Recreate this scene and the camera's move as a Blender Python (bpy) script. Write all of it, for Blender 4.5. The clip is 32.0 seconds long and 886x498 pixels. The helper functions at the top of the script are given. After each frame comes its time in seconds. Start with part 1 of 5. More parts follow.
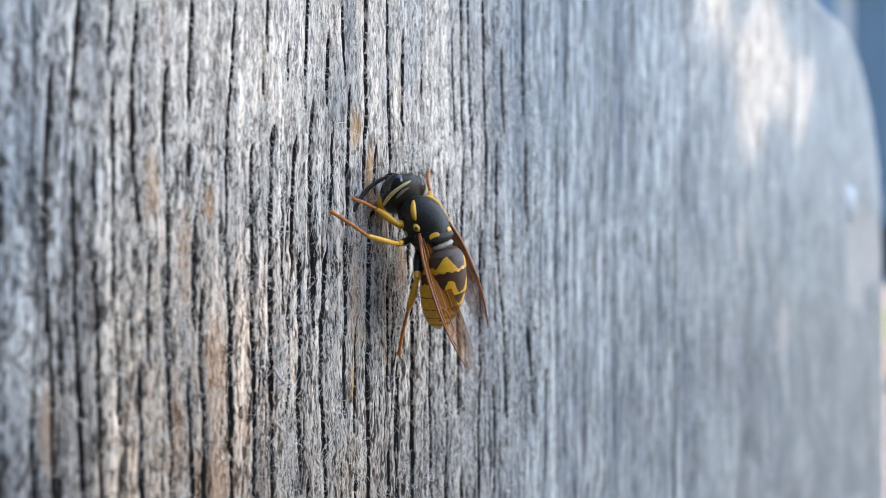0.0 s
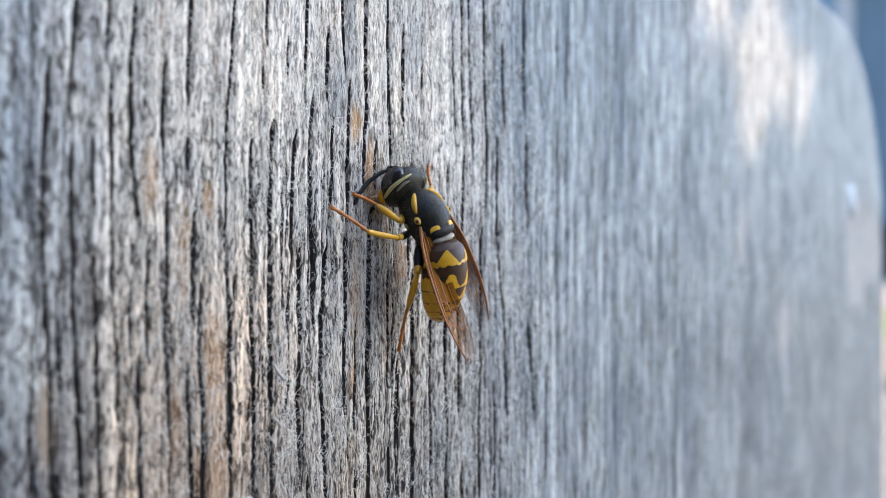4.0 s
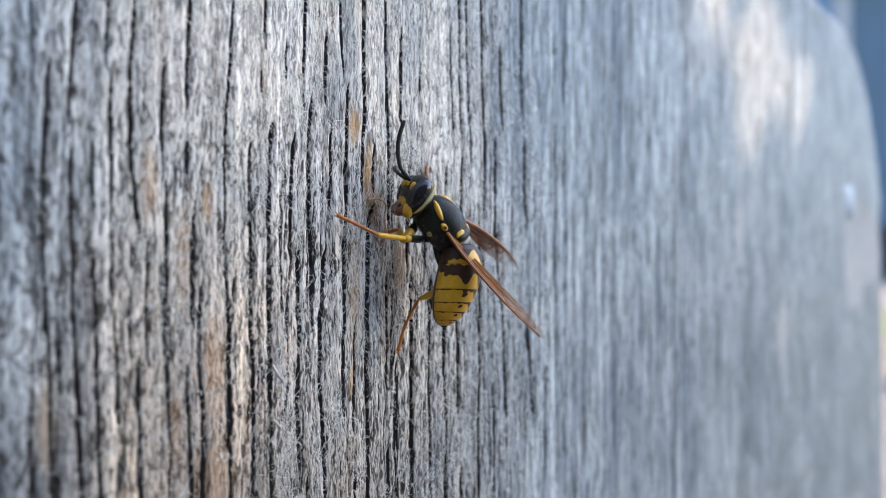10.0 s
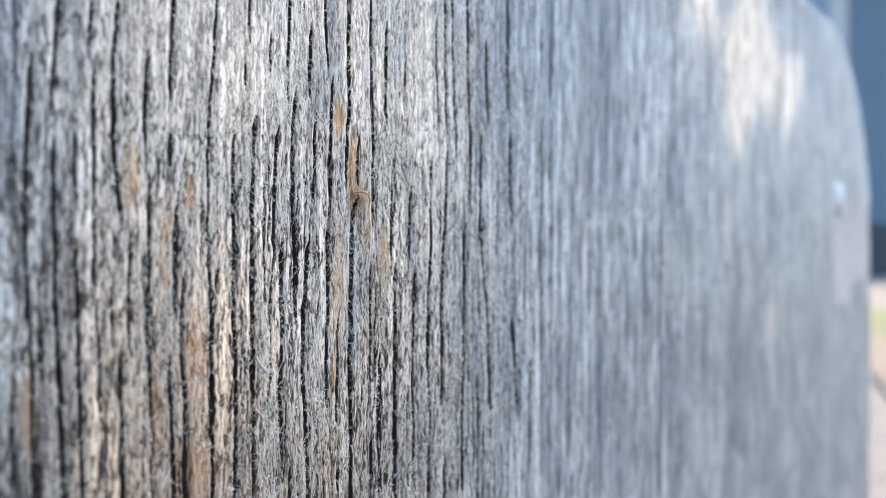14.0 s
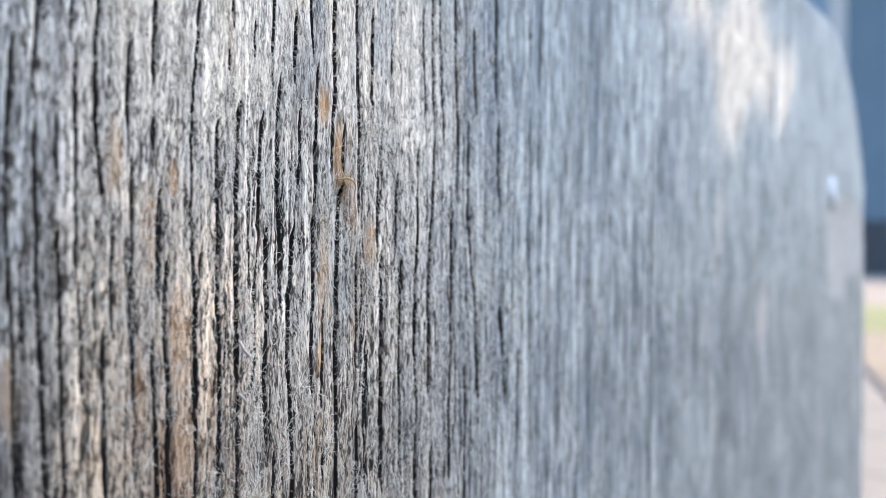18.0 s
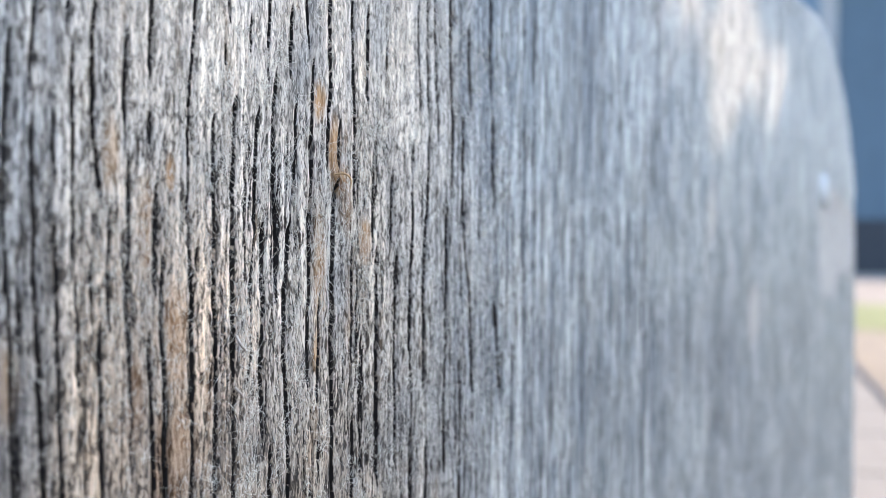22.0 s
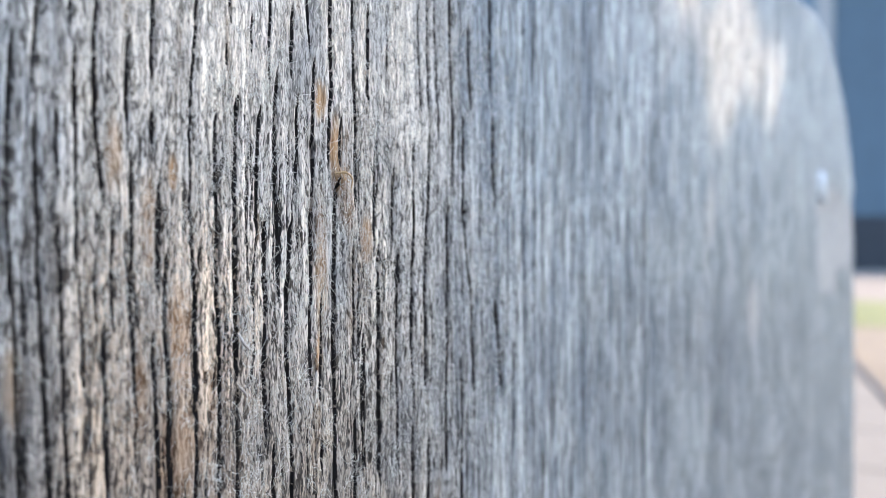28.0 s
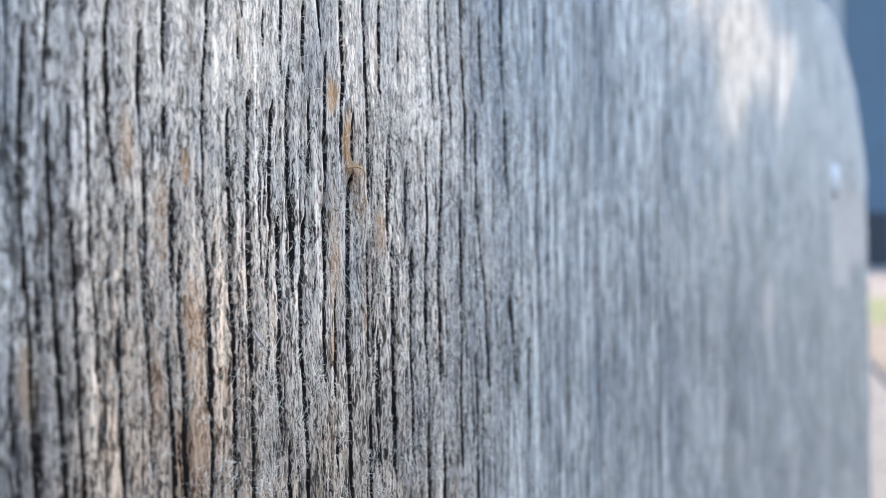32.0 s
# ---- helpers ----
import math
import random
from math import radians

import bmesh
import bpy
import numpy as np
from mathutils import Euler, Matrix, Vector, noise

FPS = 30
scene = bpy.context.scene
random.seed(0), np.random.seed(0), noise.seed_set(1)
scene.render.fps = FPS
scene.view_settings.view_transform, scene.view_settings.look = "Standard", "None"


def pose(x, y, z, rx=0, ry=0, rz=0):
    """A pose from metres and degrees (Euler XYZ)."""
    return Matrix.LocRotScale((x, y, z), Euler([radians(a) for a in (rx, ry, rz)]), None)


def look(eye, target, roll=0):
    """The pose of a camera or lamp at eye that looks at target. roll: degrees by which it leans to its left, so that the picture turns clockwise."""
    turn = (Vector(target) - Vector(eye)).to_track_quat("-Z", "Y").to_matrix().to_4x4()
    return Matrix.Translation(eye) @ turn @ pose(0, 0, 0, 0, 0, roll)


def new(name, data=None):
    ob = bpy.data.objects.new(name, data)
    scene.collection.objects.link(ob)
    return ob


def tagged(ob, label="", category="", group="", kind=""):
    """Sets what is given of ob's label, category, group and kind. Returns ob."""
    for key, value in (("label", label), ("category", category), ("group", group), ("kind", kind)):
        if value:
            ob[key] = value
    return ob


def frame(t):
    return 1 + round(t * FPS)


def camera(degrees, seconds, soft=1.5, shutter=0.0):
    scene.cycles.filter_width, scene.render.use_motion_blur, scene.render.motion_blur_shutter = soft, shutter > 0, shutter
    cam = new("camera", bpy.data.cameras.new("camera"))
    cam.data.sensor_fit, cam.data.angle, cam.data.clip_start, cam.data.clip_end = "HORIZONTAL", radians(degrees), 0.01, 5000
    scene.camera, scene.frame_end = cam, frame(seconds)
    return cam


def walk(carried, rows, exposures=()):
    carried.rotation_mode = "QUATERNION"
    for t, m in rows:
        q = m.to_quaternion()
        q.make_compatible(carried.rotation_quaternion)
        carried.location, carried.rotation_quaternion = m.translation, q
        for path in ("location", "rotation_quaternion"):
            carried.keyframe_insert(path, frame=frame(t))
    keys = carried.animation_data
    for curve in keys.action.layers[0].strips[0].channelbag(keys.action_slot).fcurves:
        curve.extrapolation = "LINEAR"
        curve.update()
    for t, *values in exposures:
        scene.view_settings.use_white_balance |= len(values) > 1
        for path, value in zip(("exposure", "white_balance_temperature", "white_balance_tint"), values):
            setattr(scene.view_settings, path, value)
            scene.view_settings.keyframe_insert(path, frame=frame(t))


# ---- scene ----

# ---------- camera ----------
cam = camera(55, 32.0, soft=0.8, shutter=0.5)
cam.data.dof.use_dof = True
cam.data.dof.focus_distance = 0.0605
cam.data.dof.aperture_fstop = 31
cam.data.dof.aperture_blades = 0

PATH = (
    (0.0, pose(-0.04547, -0.04110, 1.00000, 90.000, -0.000, -53.461)),
    (0.5, pose(-0.04549, -0.04091, 1.00029, 89.804, -0.142, -53.562)),
    (1.0, pose(-0.04540, -0.04096, 1.00005, 89.887, -0.201, -53.525)),
    (1.5, pose(-0.04538, -0.04092, 0.99997, 89.941, -0.124, -53.492)),
    (2.0, pose(-0.04530, -0.04092, 0.99993, 89.923, -0.075, -53.491)),
    (2.5, pose(-0.04527, -0.04083, 0.99978, 89.968, -0.021, -53.520)),
    (3.0, pose(-0.04524, -0.04080, 0.99979, 89.947, -0.006, -53.504)),
    (3.5, pose(-0.04524, -0.04087, 0.99981, 89.897, -0.076, -53.494)),
    (5.5, pose(-0.04534, -0.04077, 0.99975, 89.907, -0.002, -53.472)),
    (6.0, pose(-0.04530, -0.04076, 0.99958, 90.039, 0.147, -53.480)),
    (6.5, pose(-0.04534, -0.04081, 0.99972, 89.933, 0.059, -53.450)),
    (7.0, pose(-0.04536, -0.04072, 0.99954, 90.107, 0.213, -53.473)),
    (7.5, pose(-0.04539, -0.04061, 0.99964, 90.067, 0.201, -53.499)),
    (8.0, pose(-0.04530, -0.04075, 0.99950, 90.141, 0.220, -53.493)),
    (8.5, pose(-0.04527, -0.04072, 0.99946, 90.188, 0.308, -53.493)),
    (9.0, pose(-0.04524, -0.04081, 0.99955, 90.148, 0.306, -53.473)),
    (9.5, pose(-0.04532, -0.04109, 0.99956, 90.146, 0.241, -53.467)),
    (10.0, pose(-0.04540, -0.04105, 0.99974, 90.098, 0.167, -53.532)),
    (10.5, pose(-0.04538, -0.04121, 0.99949, 90.157, 0.247, -53.526)),
    (11.0, pose(-0.04550, -0.04143, 0.99966, 90.024, 0.088, -53.638)),
    (11.5, pose(-0.04563, -0.04172, 0.99981, 90.001, -0.103, -53.668)),
    (12.0, pose(-0.04564, -0.04185, 0.99966, 89.951, -0.018, -53.694)),
    (12.5, pose(-0.04561, -0.04194, 0.99971, 89.868, -0.055, -53.760)),
    (13.0, pose(-0.04552, -0.04202, 0.99988, 89.756, -0.249, -53.865)),
    (13.5, pose(-0.04543, -0.04199, 0.99973, 89.763, -0.252, -53.887)),
    (14.0, pose(-0.04535, -0.04209, 0.99960, 89.759, -0.176, -53.864)),
    (14.5, pose(-0.04520, -0.04223, 0.99951, 89.719, -0.194, -53.935)),
    (16.5, pose(-0.04513, -0.04267, 0.99916, 89.546, -0.348, -53.931)),
    (17.0, pose(-0.04501, -0.04276, 0.99899, 89.521, -0.301, -53.891)),
    (17.5, pose(-0.04500, -0.04293, 0.99913, 89.430, -0.351, -53.958)),
    (18.0, pose(-0.04494, -0.04297, 0.99892, 89.493, -0.339, -53.993)),
    (18.5, pose(-0.04489, -0.04305, 0.99894, 89.461, -0.375, -54.088)),
    (19.0, pose(-0.04499, -0.04299, 0.99887, 89.427, -0.358, -54.197)),
    (19.5, pose(-0.04503, -0.04294, 0.99883, 89.452, -0.334, -54.297)),
    (20.0, pose(-0.04497, -0.04305, 0.99866, 89.445, -0.362, -54.346)),
    (20.5, pose(-0.04500, -0.04299, 0.99855, 89.441, -0.356, -54.457)),
    (21.0, pose(-0.04508, -0.04310, 0.99870, 89.394, -0.345, -54.438)),
    (21.5, pose(-0.04520, -0.04301, 0.99868, 89.392, -0.344, -54.481)),
    (22.0, pose(-0.04527, -0.04298, 0.99862, 89.426, -0.320, -54.484)),
    (22.5, pose(-0.04519, -0.04289, 0.99847, 89.360, -0.212, -54.540)),
    (23.0, pose(-0.04511, -0.04296, 0.99829, 89.400, -0.112, -54.517)),
    (23.5, pose(-0.04514, -0.04305, 0.99823, 89.439, -0.100, -54.532)),
    (24.0, pose(-0.04505, -0.04302, 0.99812, 89.479, -0.014, -54.574)),
    (24.5, pose(-0.04499, -0.04298, 0.99804, 89.469, 0.053, -54.615)),
    (25.0, pose(-0.04498, -0.04301, 0.99818, 89.384, 0.092, -54.678)),
    (25.5, pose(-0.04500, -0.04307, 0.99822, 89.393, 0.002, -54.669)),
    (27.5, pose(-0.04544, -0.04302, 0.99832, 89.489, 0.138, -54.608)),
    (28.0, pose(-0.04555, -0.04289, 0.99845, 89.442, 0.162, -54.602)),
    (28.5, pose(-0.04557, -0.04291, 0.99837, 89.492, 0.229, -54.479)),
    (29.0, pose(-0.04562, -0.04288, 0.99828, 89.564, 0.379, -54.366)),
    (29.5, pose(-0.04561, -0.04278, 0.99826, 89.488, 0.366, -54.309)),
    (30.0, pose(-0.04556, -0.04274, 0.99821, 89.557, 0.463, -54.208)),
    (30.5, pose(-0.04553, -0.04265, 0.99802, 89.605, 0.551, -54.186)),
    (31.0, pose(-0.04549, -0.04255, 0.99789, 89.642, 0.542, -54.071)),
    (31.5, pose(-0.04543, -0.04246, 0.99777, 89.700, 0.722, -54.032)),
    (32.0, pose(-0.04533, -0.04231, 0.99785, 89.575, 0.886, -53.954)),
)
walk(cam, PATH, exposures=((0.0, 2.68, 6360, 10), (3.0, 2.69, 6380, 10), (6.0, 2.65, 6330, 10), (7.0, 2.60, 6330, 10), (8.4, 2.64, 6330, 10), (9.2, 2.57, 6280, 10), (10.1, 2.55, 6180, 10),
                         (10.5, 2.65, 6330, 10), (11.0, 2.66, 6400, 10),
                         (17.0, 2.66, 6400, 10), (25.0, 2.64, 6400, 10), (28.0, 2.64, 6350, 10), (30.0, 2.58, 6280, 10), (32.0, 2.56, 6200, 10)))

# ---------- sky and sun ----------
SUN_AZIMUTH = radians(-42)      # from +x towards +y
SUN_ELEVATION = radians(48)
TO_SUN = Vector((math.cos(SUN_ELEVATION) * math.cos(SUN_AZIMUTH),
                 math.cos(SUN_ELEVATION) * math.sin(SUN_AZIMUTH), math.sin(SUN_ELEVATION)))
world = bpy.data.worlds.new("world")
scene.world = world
world.use_nodes = True
wn = world.node_tree.nodes
sky = wn.new("ShaderNodeTexSky")
sky.sky_type = "NISHITA"
sky.sun_disc = False
sky.sun_elevation = SUN_ELEVATION
sky.sun_rotation = radians(90) - SUN_AZIMUTH
world.node_tree.links.new(sky.outputs[0], wn["Background"].inputs[0])
wn["Background"].inputs[1].default_value = 0.15
sun_data = bpy.data.lights.new("sun", "SUN")
sun_data.energy, sun_data.angle, sun_data.color = 1.7, radians(0.53), (1.0, 0.74, 0.50)
sun = new("sun", sun_data)
sun.matrix_world = look(TO_SUN * 10, (0, 0, 0))

MM = 0.001
BASE = 1.0                      # height of the middle of the view above the ground


# ---------- materials ----------
def material(name, rough=0.6, metal=0.0):
    m = bpy.data.materials.new(name)
    m.use_nodes = True
    b = m.node_tree.nodes["Principled BSDF"]
    b.inputs["Roughness"].default_value = rough
    b.inputs["Metallic"].default_value = metal
    return m, m.node_tree, b


def noise_tex(tree, scale, detail=4, rough=0.6, stretch=(1, 1, 1), source="Object"):
    tc = tree.nodes.new("ShaderNodeTexCoord")
    mp = tree.nodes.new("ShaderNodeMapping")
    mp.inputs["Scale"].default_value = stretch
    n = tree.nodes.new("ShaderNodeTexNoise")
    n.inputs["Scale"].default_value = scale
    n.inputs["Detail"].default_value = detail
    n.inputs["Roughness"].default_value = rough
    tree.links.new(tc.outputs[source], mp.inputs["Vector"])
    tree.links.new(mp.outputs[0], n.inputs["Vector"])
    return n.outputs["Fac"]


def ramp(tree, fac, stops):
    r = tree.nodes.new("ShaderNodeValToRGB")
    e = r.color_ramp.elements
    while len(e) < len(stops):
        e.new(0.5)
    for el, (p, c) in zip(e, stops):
        el.position = p
        el.color = (*c, 1) if len(c) == 3 else c
    tree.links.new(fac, r.inputs[0])
    return r.outputs[0]


def mix(tree, fac, a, b, mode="MIX"):
    m = tree.nodes.new("ShaderNodeMix")
    m.data_type, m.blend_type = "RGBA", mode
    if isinstance(fac, (int, float)):
        m.inputs[0].default_value = fac
    else:
        tree.links.new(fac, m.inputs[0])
    for i, v in ((6, a), (7, b)):
        if isinstance(v, tuple):
            m.inputs[i].default_value = (*v, 1)
        else:
            tree.links.new(v, m.inputs[i])
    return m.outputs[2]


def bump(tree, bsdf, height, strength, distance):
    b = tree.nodes.new("ShaderNodeBump")
    b.inputs["Strength"].default_value = strength
    b.inputs["Distance"].default_value = distance
    tree.links.new(height, b.inputs["Height"])
    tree.links.new(b.outputs[0], bsdf.inputs["Normal"])


def stain(tree, cu, cv, ru, rv, hard):
    """A ragged stain on the board's face: its middle and half sizes in millimetres, and its strength."""
    tc = tree.nodes.new("ShaderNodeTexCoord")
    mp = tree.nodes.new("ShaderNodeMapping")
    mp.inputs["Location"].default_value = (-cu / ru, 0, -(BASE * 1000 + cv) / rv)
    mp.inputs["Scale"].default_value = (1000 / ru, 0, 1000 / rv)
    length = tree.nodes.new("ShaderNodeVectorMath")
    length.operation = "LENGTH"
    tree.links.new(tc.outputs["Object"], mp.inputs[0])
    tree.links.new(mp.outputs[0], length.inputs[0])
    edge = noise_tex(tree, 1.0, 4, 0.65, (2600, 900, 260))
    half = tree.nodes.new("ShaderNodeMath")
    half.operation = "MULTIPLY"
    half.inputs[1].default_value = 0.5
    tree.links.new(edge, half.inputs[0])
    add = tree.nodes.new("ShaderNodeMath")
    add.operation = "MULTIPLY_ADD"
    add.inputs[1].default_value = 0.6
    tree.links.new(length.outputs["Value"], add.inputs[0])
    tree.links.new(half.outputs[0], add.inputs[2])
    return ramp(tree, add.outputs[0], [(0.0, (hard,) * 3), (0.55, (hard,) * 3), (0.95, (0, 0, 0))])


def wood_material():
    m, t, b = material("weathered_wood", 0.66)
    b.inputs["Specular IOR Level"].default_value = 0.4
    fine = noise_tex(t, 1.0, 3, 0.64, (5200, 3000, 1200))
    fine.node.inputs["Distortion"].default_value = 1.1
    # away from the near edge the grain is worn smooth and runs in longer lines
    far = noise_tex(t, 1.0, 3, 0.6, (4600, 2400, 260))
    place = t.nodes.new("ShaderNodeTexCoord")
    across = t.nodes.new("ShaderNodeSeparateXYZ")
    t.links.new(place.outputs["Object"], across.inputs[0])
    worn = t.nodes.new("ShaderNodeMapRange")
    for i, v in ((1, 0.006), (2, 0.034), (3, 0.0), (4, 0.62)):
        worn.inputs[i].default_value = v
    t.links.new(across.outputs["X"], worn.inputs[0])
    fine = mix(t, worn.outputs[0], fine, far)
    streak = noise_tex(t, 1.0, 5, 0.65, (1900, 1500, 70))
    patch = noise_tex(t, 1.0, 3, 0.55, (150, 160, 30))
    warm = noise_tex(t, 1.0, 4, 0.6, (520, 420, 75))
    grey = ramp(t, streak, [(0.30, (0.30, 0.29, 0.28)), (0.48, (0.52, 0.51, 0.50)), (0.68, (0.76, 0.745, 0.725))])
    grain = ramp(t, fine, [(0.40, (0.05, 0.045, 0.04)), (0.48, (0.56, 0.545, 0.53)), (0.55, (0.90, 0.89, 0.88))])
    felted = stain(t, -5.0, 15.0, 19.0, 9.0, 0.22)
    col = mix(t, 0.92, grey, mix(t, felted, grain, (0.74, 0.73, 0.72)), "MULTIPLY")
    # small dark pits between the fibres, fewest in the bleached part
    pits = noise_tex(t, 1.0, 2, 0.5, (3000, 1800, 900))
    pits.node.inputs["Distortion"].default_value = 0.8
    dark = mix(t, stain(t, -5.0, 15.0, 19.0, 9.0, 0.55), ramp(t, mix(t, worn.outputs[0], pits, (0.5, 0.5, 0.5)), [(0.37, (0.14, 0.125, 0.11)), (0.46, (1.0, 1.0, 1.0))]), (1.0, 1.0, 1.0))
    col = mix(t, 1.0, col, mix(t, 1.0, dark, (1.20, 1.20, 1.20), "MULTIPLY"), "MULTIPLY")
    # warm stains: bare brown wood along one ridge, a wide worn area lower down, and scattered streaks
    brown = ramp(t, warm, [(0.60, (0, 0, 0)), (0.80, (0.6, 0.6, 0.6))])
    for cu, cv, ru, rv, hard in ((-0.3, 8.6, 0.7, 1.5, 1.0), (1.5, 4.8, 0.7, 3.0, 1.0), (2.2, 3.0, 0.9, 1.4, 1.0), (-0.2, -3.5, 0.7, 5.5, 0.6), (2.7, 1.2, 1.0, 2.4, 0.5),
                                 (-12.6, -7.6, 1.0, 3.6, 0.5), (-14.7, -0.6, 0.6, 3.2, 0.5), (-13.0, 2.6, 0.35, 1.2, 0.8), (-17.0, 3.6, 0.6, 2.2, 0.55), (-15.4, -10.4, 0.6, 2.8, 0.5), (-12.6, -15.0, 1.6, 4.0, 0.45), (-0.5, -9.6, 0.5, 1.6, 0.9), (4.9, -1.4, 0.8, 2.0, 0.75), (-22.9, -9.0, 0.7, 2.5, 0.7)):
        brown = mix(t, 1.0, brown, stain(t, cu, cv, ru, rv, hard), "LIGHTEN")
    col = mix(t, brown, col, mix(t, 0.85, col, (0.37, 0.22, 0.095)))
    dull = ramp(t, patch, [(0.35, (0.72, 0.73, 0.76)), (0.62, (1.05, 1.05, 1.05))])
    col = mix(t, 1.0, col, dull, "MULTIPLY")
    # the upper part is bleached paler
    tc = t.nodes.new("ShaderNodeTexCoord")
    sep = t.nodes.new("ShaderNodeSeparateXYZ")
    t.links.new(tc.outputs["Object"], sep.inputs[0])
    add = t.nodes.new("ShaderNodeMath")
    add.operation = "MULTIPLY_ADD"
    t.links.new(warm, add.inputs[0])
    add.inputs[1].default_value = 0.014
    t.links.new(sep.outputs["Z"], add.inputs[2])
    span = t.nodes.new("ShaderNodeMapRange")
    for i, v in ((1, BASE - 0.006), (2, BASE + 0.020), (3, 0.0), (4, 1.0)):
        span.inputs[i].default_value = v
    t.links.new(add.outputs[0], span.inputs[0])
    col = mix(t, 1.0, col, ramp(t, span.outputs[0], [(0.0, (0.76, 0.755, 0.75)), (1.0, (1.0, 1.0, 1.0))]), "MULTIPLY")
    col = mix(t, stain(t, -3.0, 13.5, 15.0, 10.0, 1.0), col, mix(t, 1.0, col, (1.16, 1.145, 1.13), "MULTIPLY"))
    col = mix(t, stain(t, -7.5, -5.0, 7.0, 9.0, 0.9), col, mix(t, 1.0, col, (1.34, 1.32, 1.29), "MULTIPLY"))
    col = mix(t, stain(t, -14.0, -8.0, 9.0, 11.0, 0.9), col, mix(t, 1.0, col, (1.12, 1.0, 0.89), "MULTIPLY"))
    col = mix(t, stain(t, -25.5, -15.0, 5.5, 10.0, 1.0), col, mix(t, 1.0, col, (0.66, 0.68, 0.72), "MULTIPLY"))
    col = mix(t, stain(t, 4.0, -3.5, 1.9, 6.0, 0.9), col, mix(t, 1.0, col, (0.74, 0.71, 0.68), "MULTIPLY"))
    col = mix(t, stain(t, -23.0, 17.0, 8.0, 9.0, 1.0), col, mix(t, 1.0, col, (0.90, 0.92, 0.94), "MULTIPLY"))
    # darker, browner lower down, a dark blue-grey far part, dark old run-off streaks
    low = stain(t, -12.0, -27.0, 26.0, 18.0, 1.0)
    col = mix(t, low, col, mix(t, 1.0, col, (0.80, 0.72, 0.64), "MULTIPLY"))
    col = mix(t, stain(t, -31.0, 2.0, 11.5, 26.0, 1.0), col, mix(t, 1.0, col, (0.62, 0.72, 0.85), "MULTIPLY"))
    for cu, cv, ru, rv, hard in ((22.0, 15.0, 2.6, 14.0, 1.0), (18.2, 12.0, 0.8, 9.0, 0.9), (26.8, 14.0, 1.1, 10.0, 0.9), (30.5, 20.0, 1.3, 9.0, 0.8), (36.0, 2.0, 1.2, 8.0, 0.6), (43.5, 15.0, 1.8, 18.0, 0.8), (42.3, -19.0, 2.2, 11.0, 1.0), (17.2, -8.0, 0.5, 13.0, 0.7), (24.0, -12.0, 0.7, 10.0, 0.6), (29.5, -9.0, 0.8, 9.0, 0.5), (50.0, -8.0, 1.6, 7.0, 0.7),
                                 (64.0, -20.0, 3.0, 9.0, 0.6), (95.0, -24.0, 5.0, 11.0, 0.6)):
        col = mix(t, stain(t, cu, cv, ru, rv, hard), col, mix(t, 1.0, col, (0.52, 0.56, 0.62), "MULTIPLY"))
    # a broad darker, cooler area high up on the right
    col = mix(t, stain(t, 33.0, 21.0, 19.0, 19.0, 1.0), col, mix(t, 1.0, col, (0.69, 0.72, 0.745), "MULTIPLY"))
    run = noise_tex(t, 1.0, 4, 0.6, (300, 250, 75))
    run.node.inputs["Distortion"].default_value = 0.7
    col = mix(t, 1.0, col, ramp(t, run, [(0.34, (0.60, 0.64, 0.69)), (0.50, (0.95, 0.96, 0.97)), (0.68, (1.15, 1.14, 1.11))]), "MULTIPLY")
    damp = noise_tex(t, 1.0, 5, 0.62, (640, 300, 95))
    damp.node.inputs["Distortion"].default_value = 0.9
    side = t.nodes.new("ShaderNodeMapRange")
    for i, v in ((1, 0.012), (2, 0.024), (3, 0.0), (4, 1.0)):
        side.inputs[i].default_value = v
    t.links.new(sep.outputs["X"], side.inputs[0])
    col = mix(t, side.outputs[0], col, mix(t, 1.0, col, ramp(t, damp, [(0.37, (0.54, 0.58, 0.61)), (0.50, (1.02, 1.04, 1.04)), (0.66, (1.16, 1.17, 1.15))]), "MULTIPLY"))
    for cu, cv, ru, rv in ((111.9, -14.5, 4.0, 6.0), (88.0, 3.0, 2.0, 6.0)):
        col = mix(t, stain(t, cu, cv, ru, rv, 0.5), col, (0.62, 0.50, 0.43))
    # warm near; darker and cool to the right, the sky's tint put into colour
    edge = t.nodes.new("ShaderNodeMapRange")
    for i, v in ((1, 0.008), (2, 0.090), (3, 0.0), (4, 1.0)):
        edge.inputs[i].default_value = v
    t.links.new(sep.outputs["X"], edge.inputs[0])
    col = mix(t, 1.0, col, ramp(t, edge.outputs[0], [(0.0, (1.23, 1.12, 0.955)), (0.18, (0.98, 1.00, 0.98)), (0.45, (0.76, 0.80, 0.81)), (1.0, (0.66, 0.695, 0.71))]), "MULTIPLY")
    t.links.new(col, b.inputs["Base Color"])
    bump(t, b, fine, 1.0, 0.00014)
    return m


def plain(name, colour, rough=0.6, spread=0.15, scale=30.0, metal=0.0, relief=0.0):
    """A surface of one main colour with grain at two scales."""
    m, t, b = material(name, rough, metal)
    lo = tuple(c * (1 - spread) for c in colour)
    hi = tuple(min(1, c * (1 + spread)) for c in colour)
    n1 = noise_tex(t, scale, 5)
    n2 = noise_tex(t, scale * 0.11, 3)
    c1 = ramp(t, n1, [(0.3, lo), (0.7, hi)])
    c2 = ramp(t, n2, [(0.35, (1 - spread,) * 3), (0.65, (1, 1, 1))])
    t.links.new(mix(t, 1.0, c1, c2, "MULTIPLY"), b.inputs["Base Color"])
    if relief:
        bump(t, b, n1, 0.5, relief)
    return m


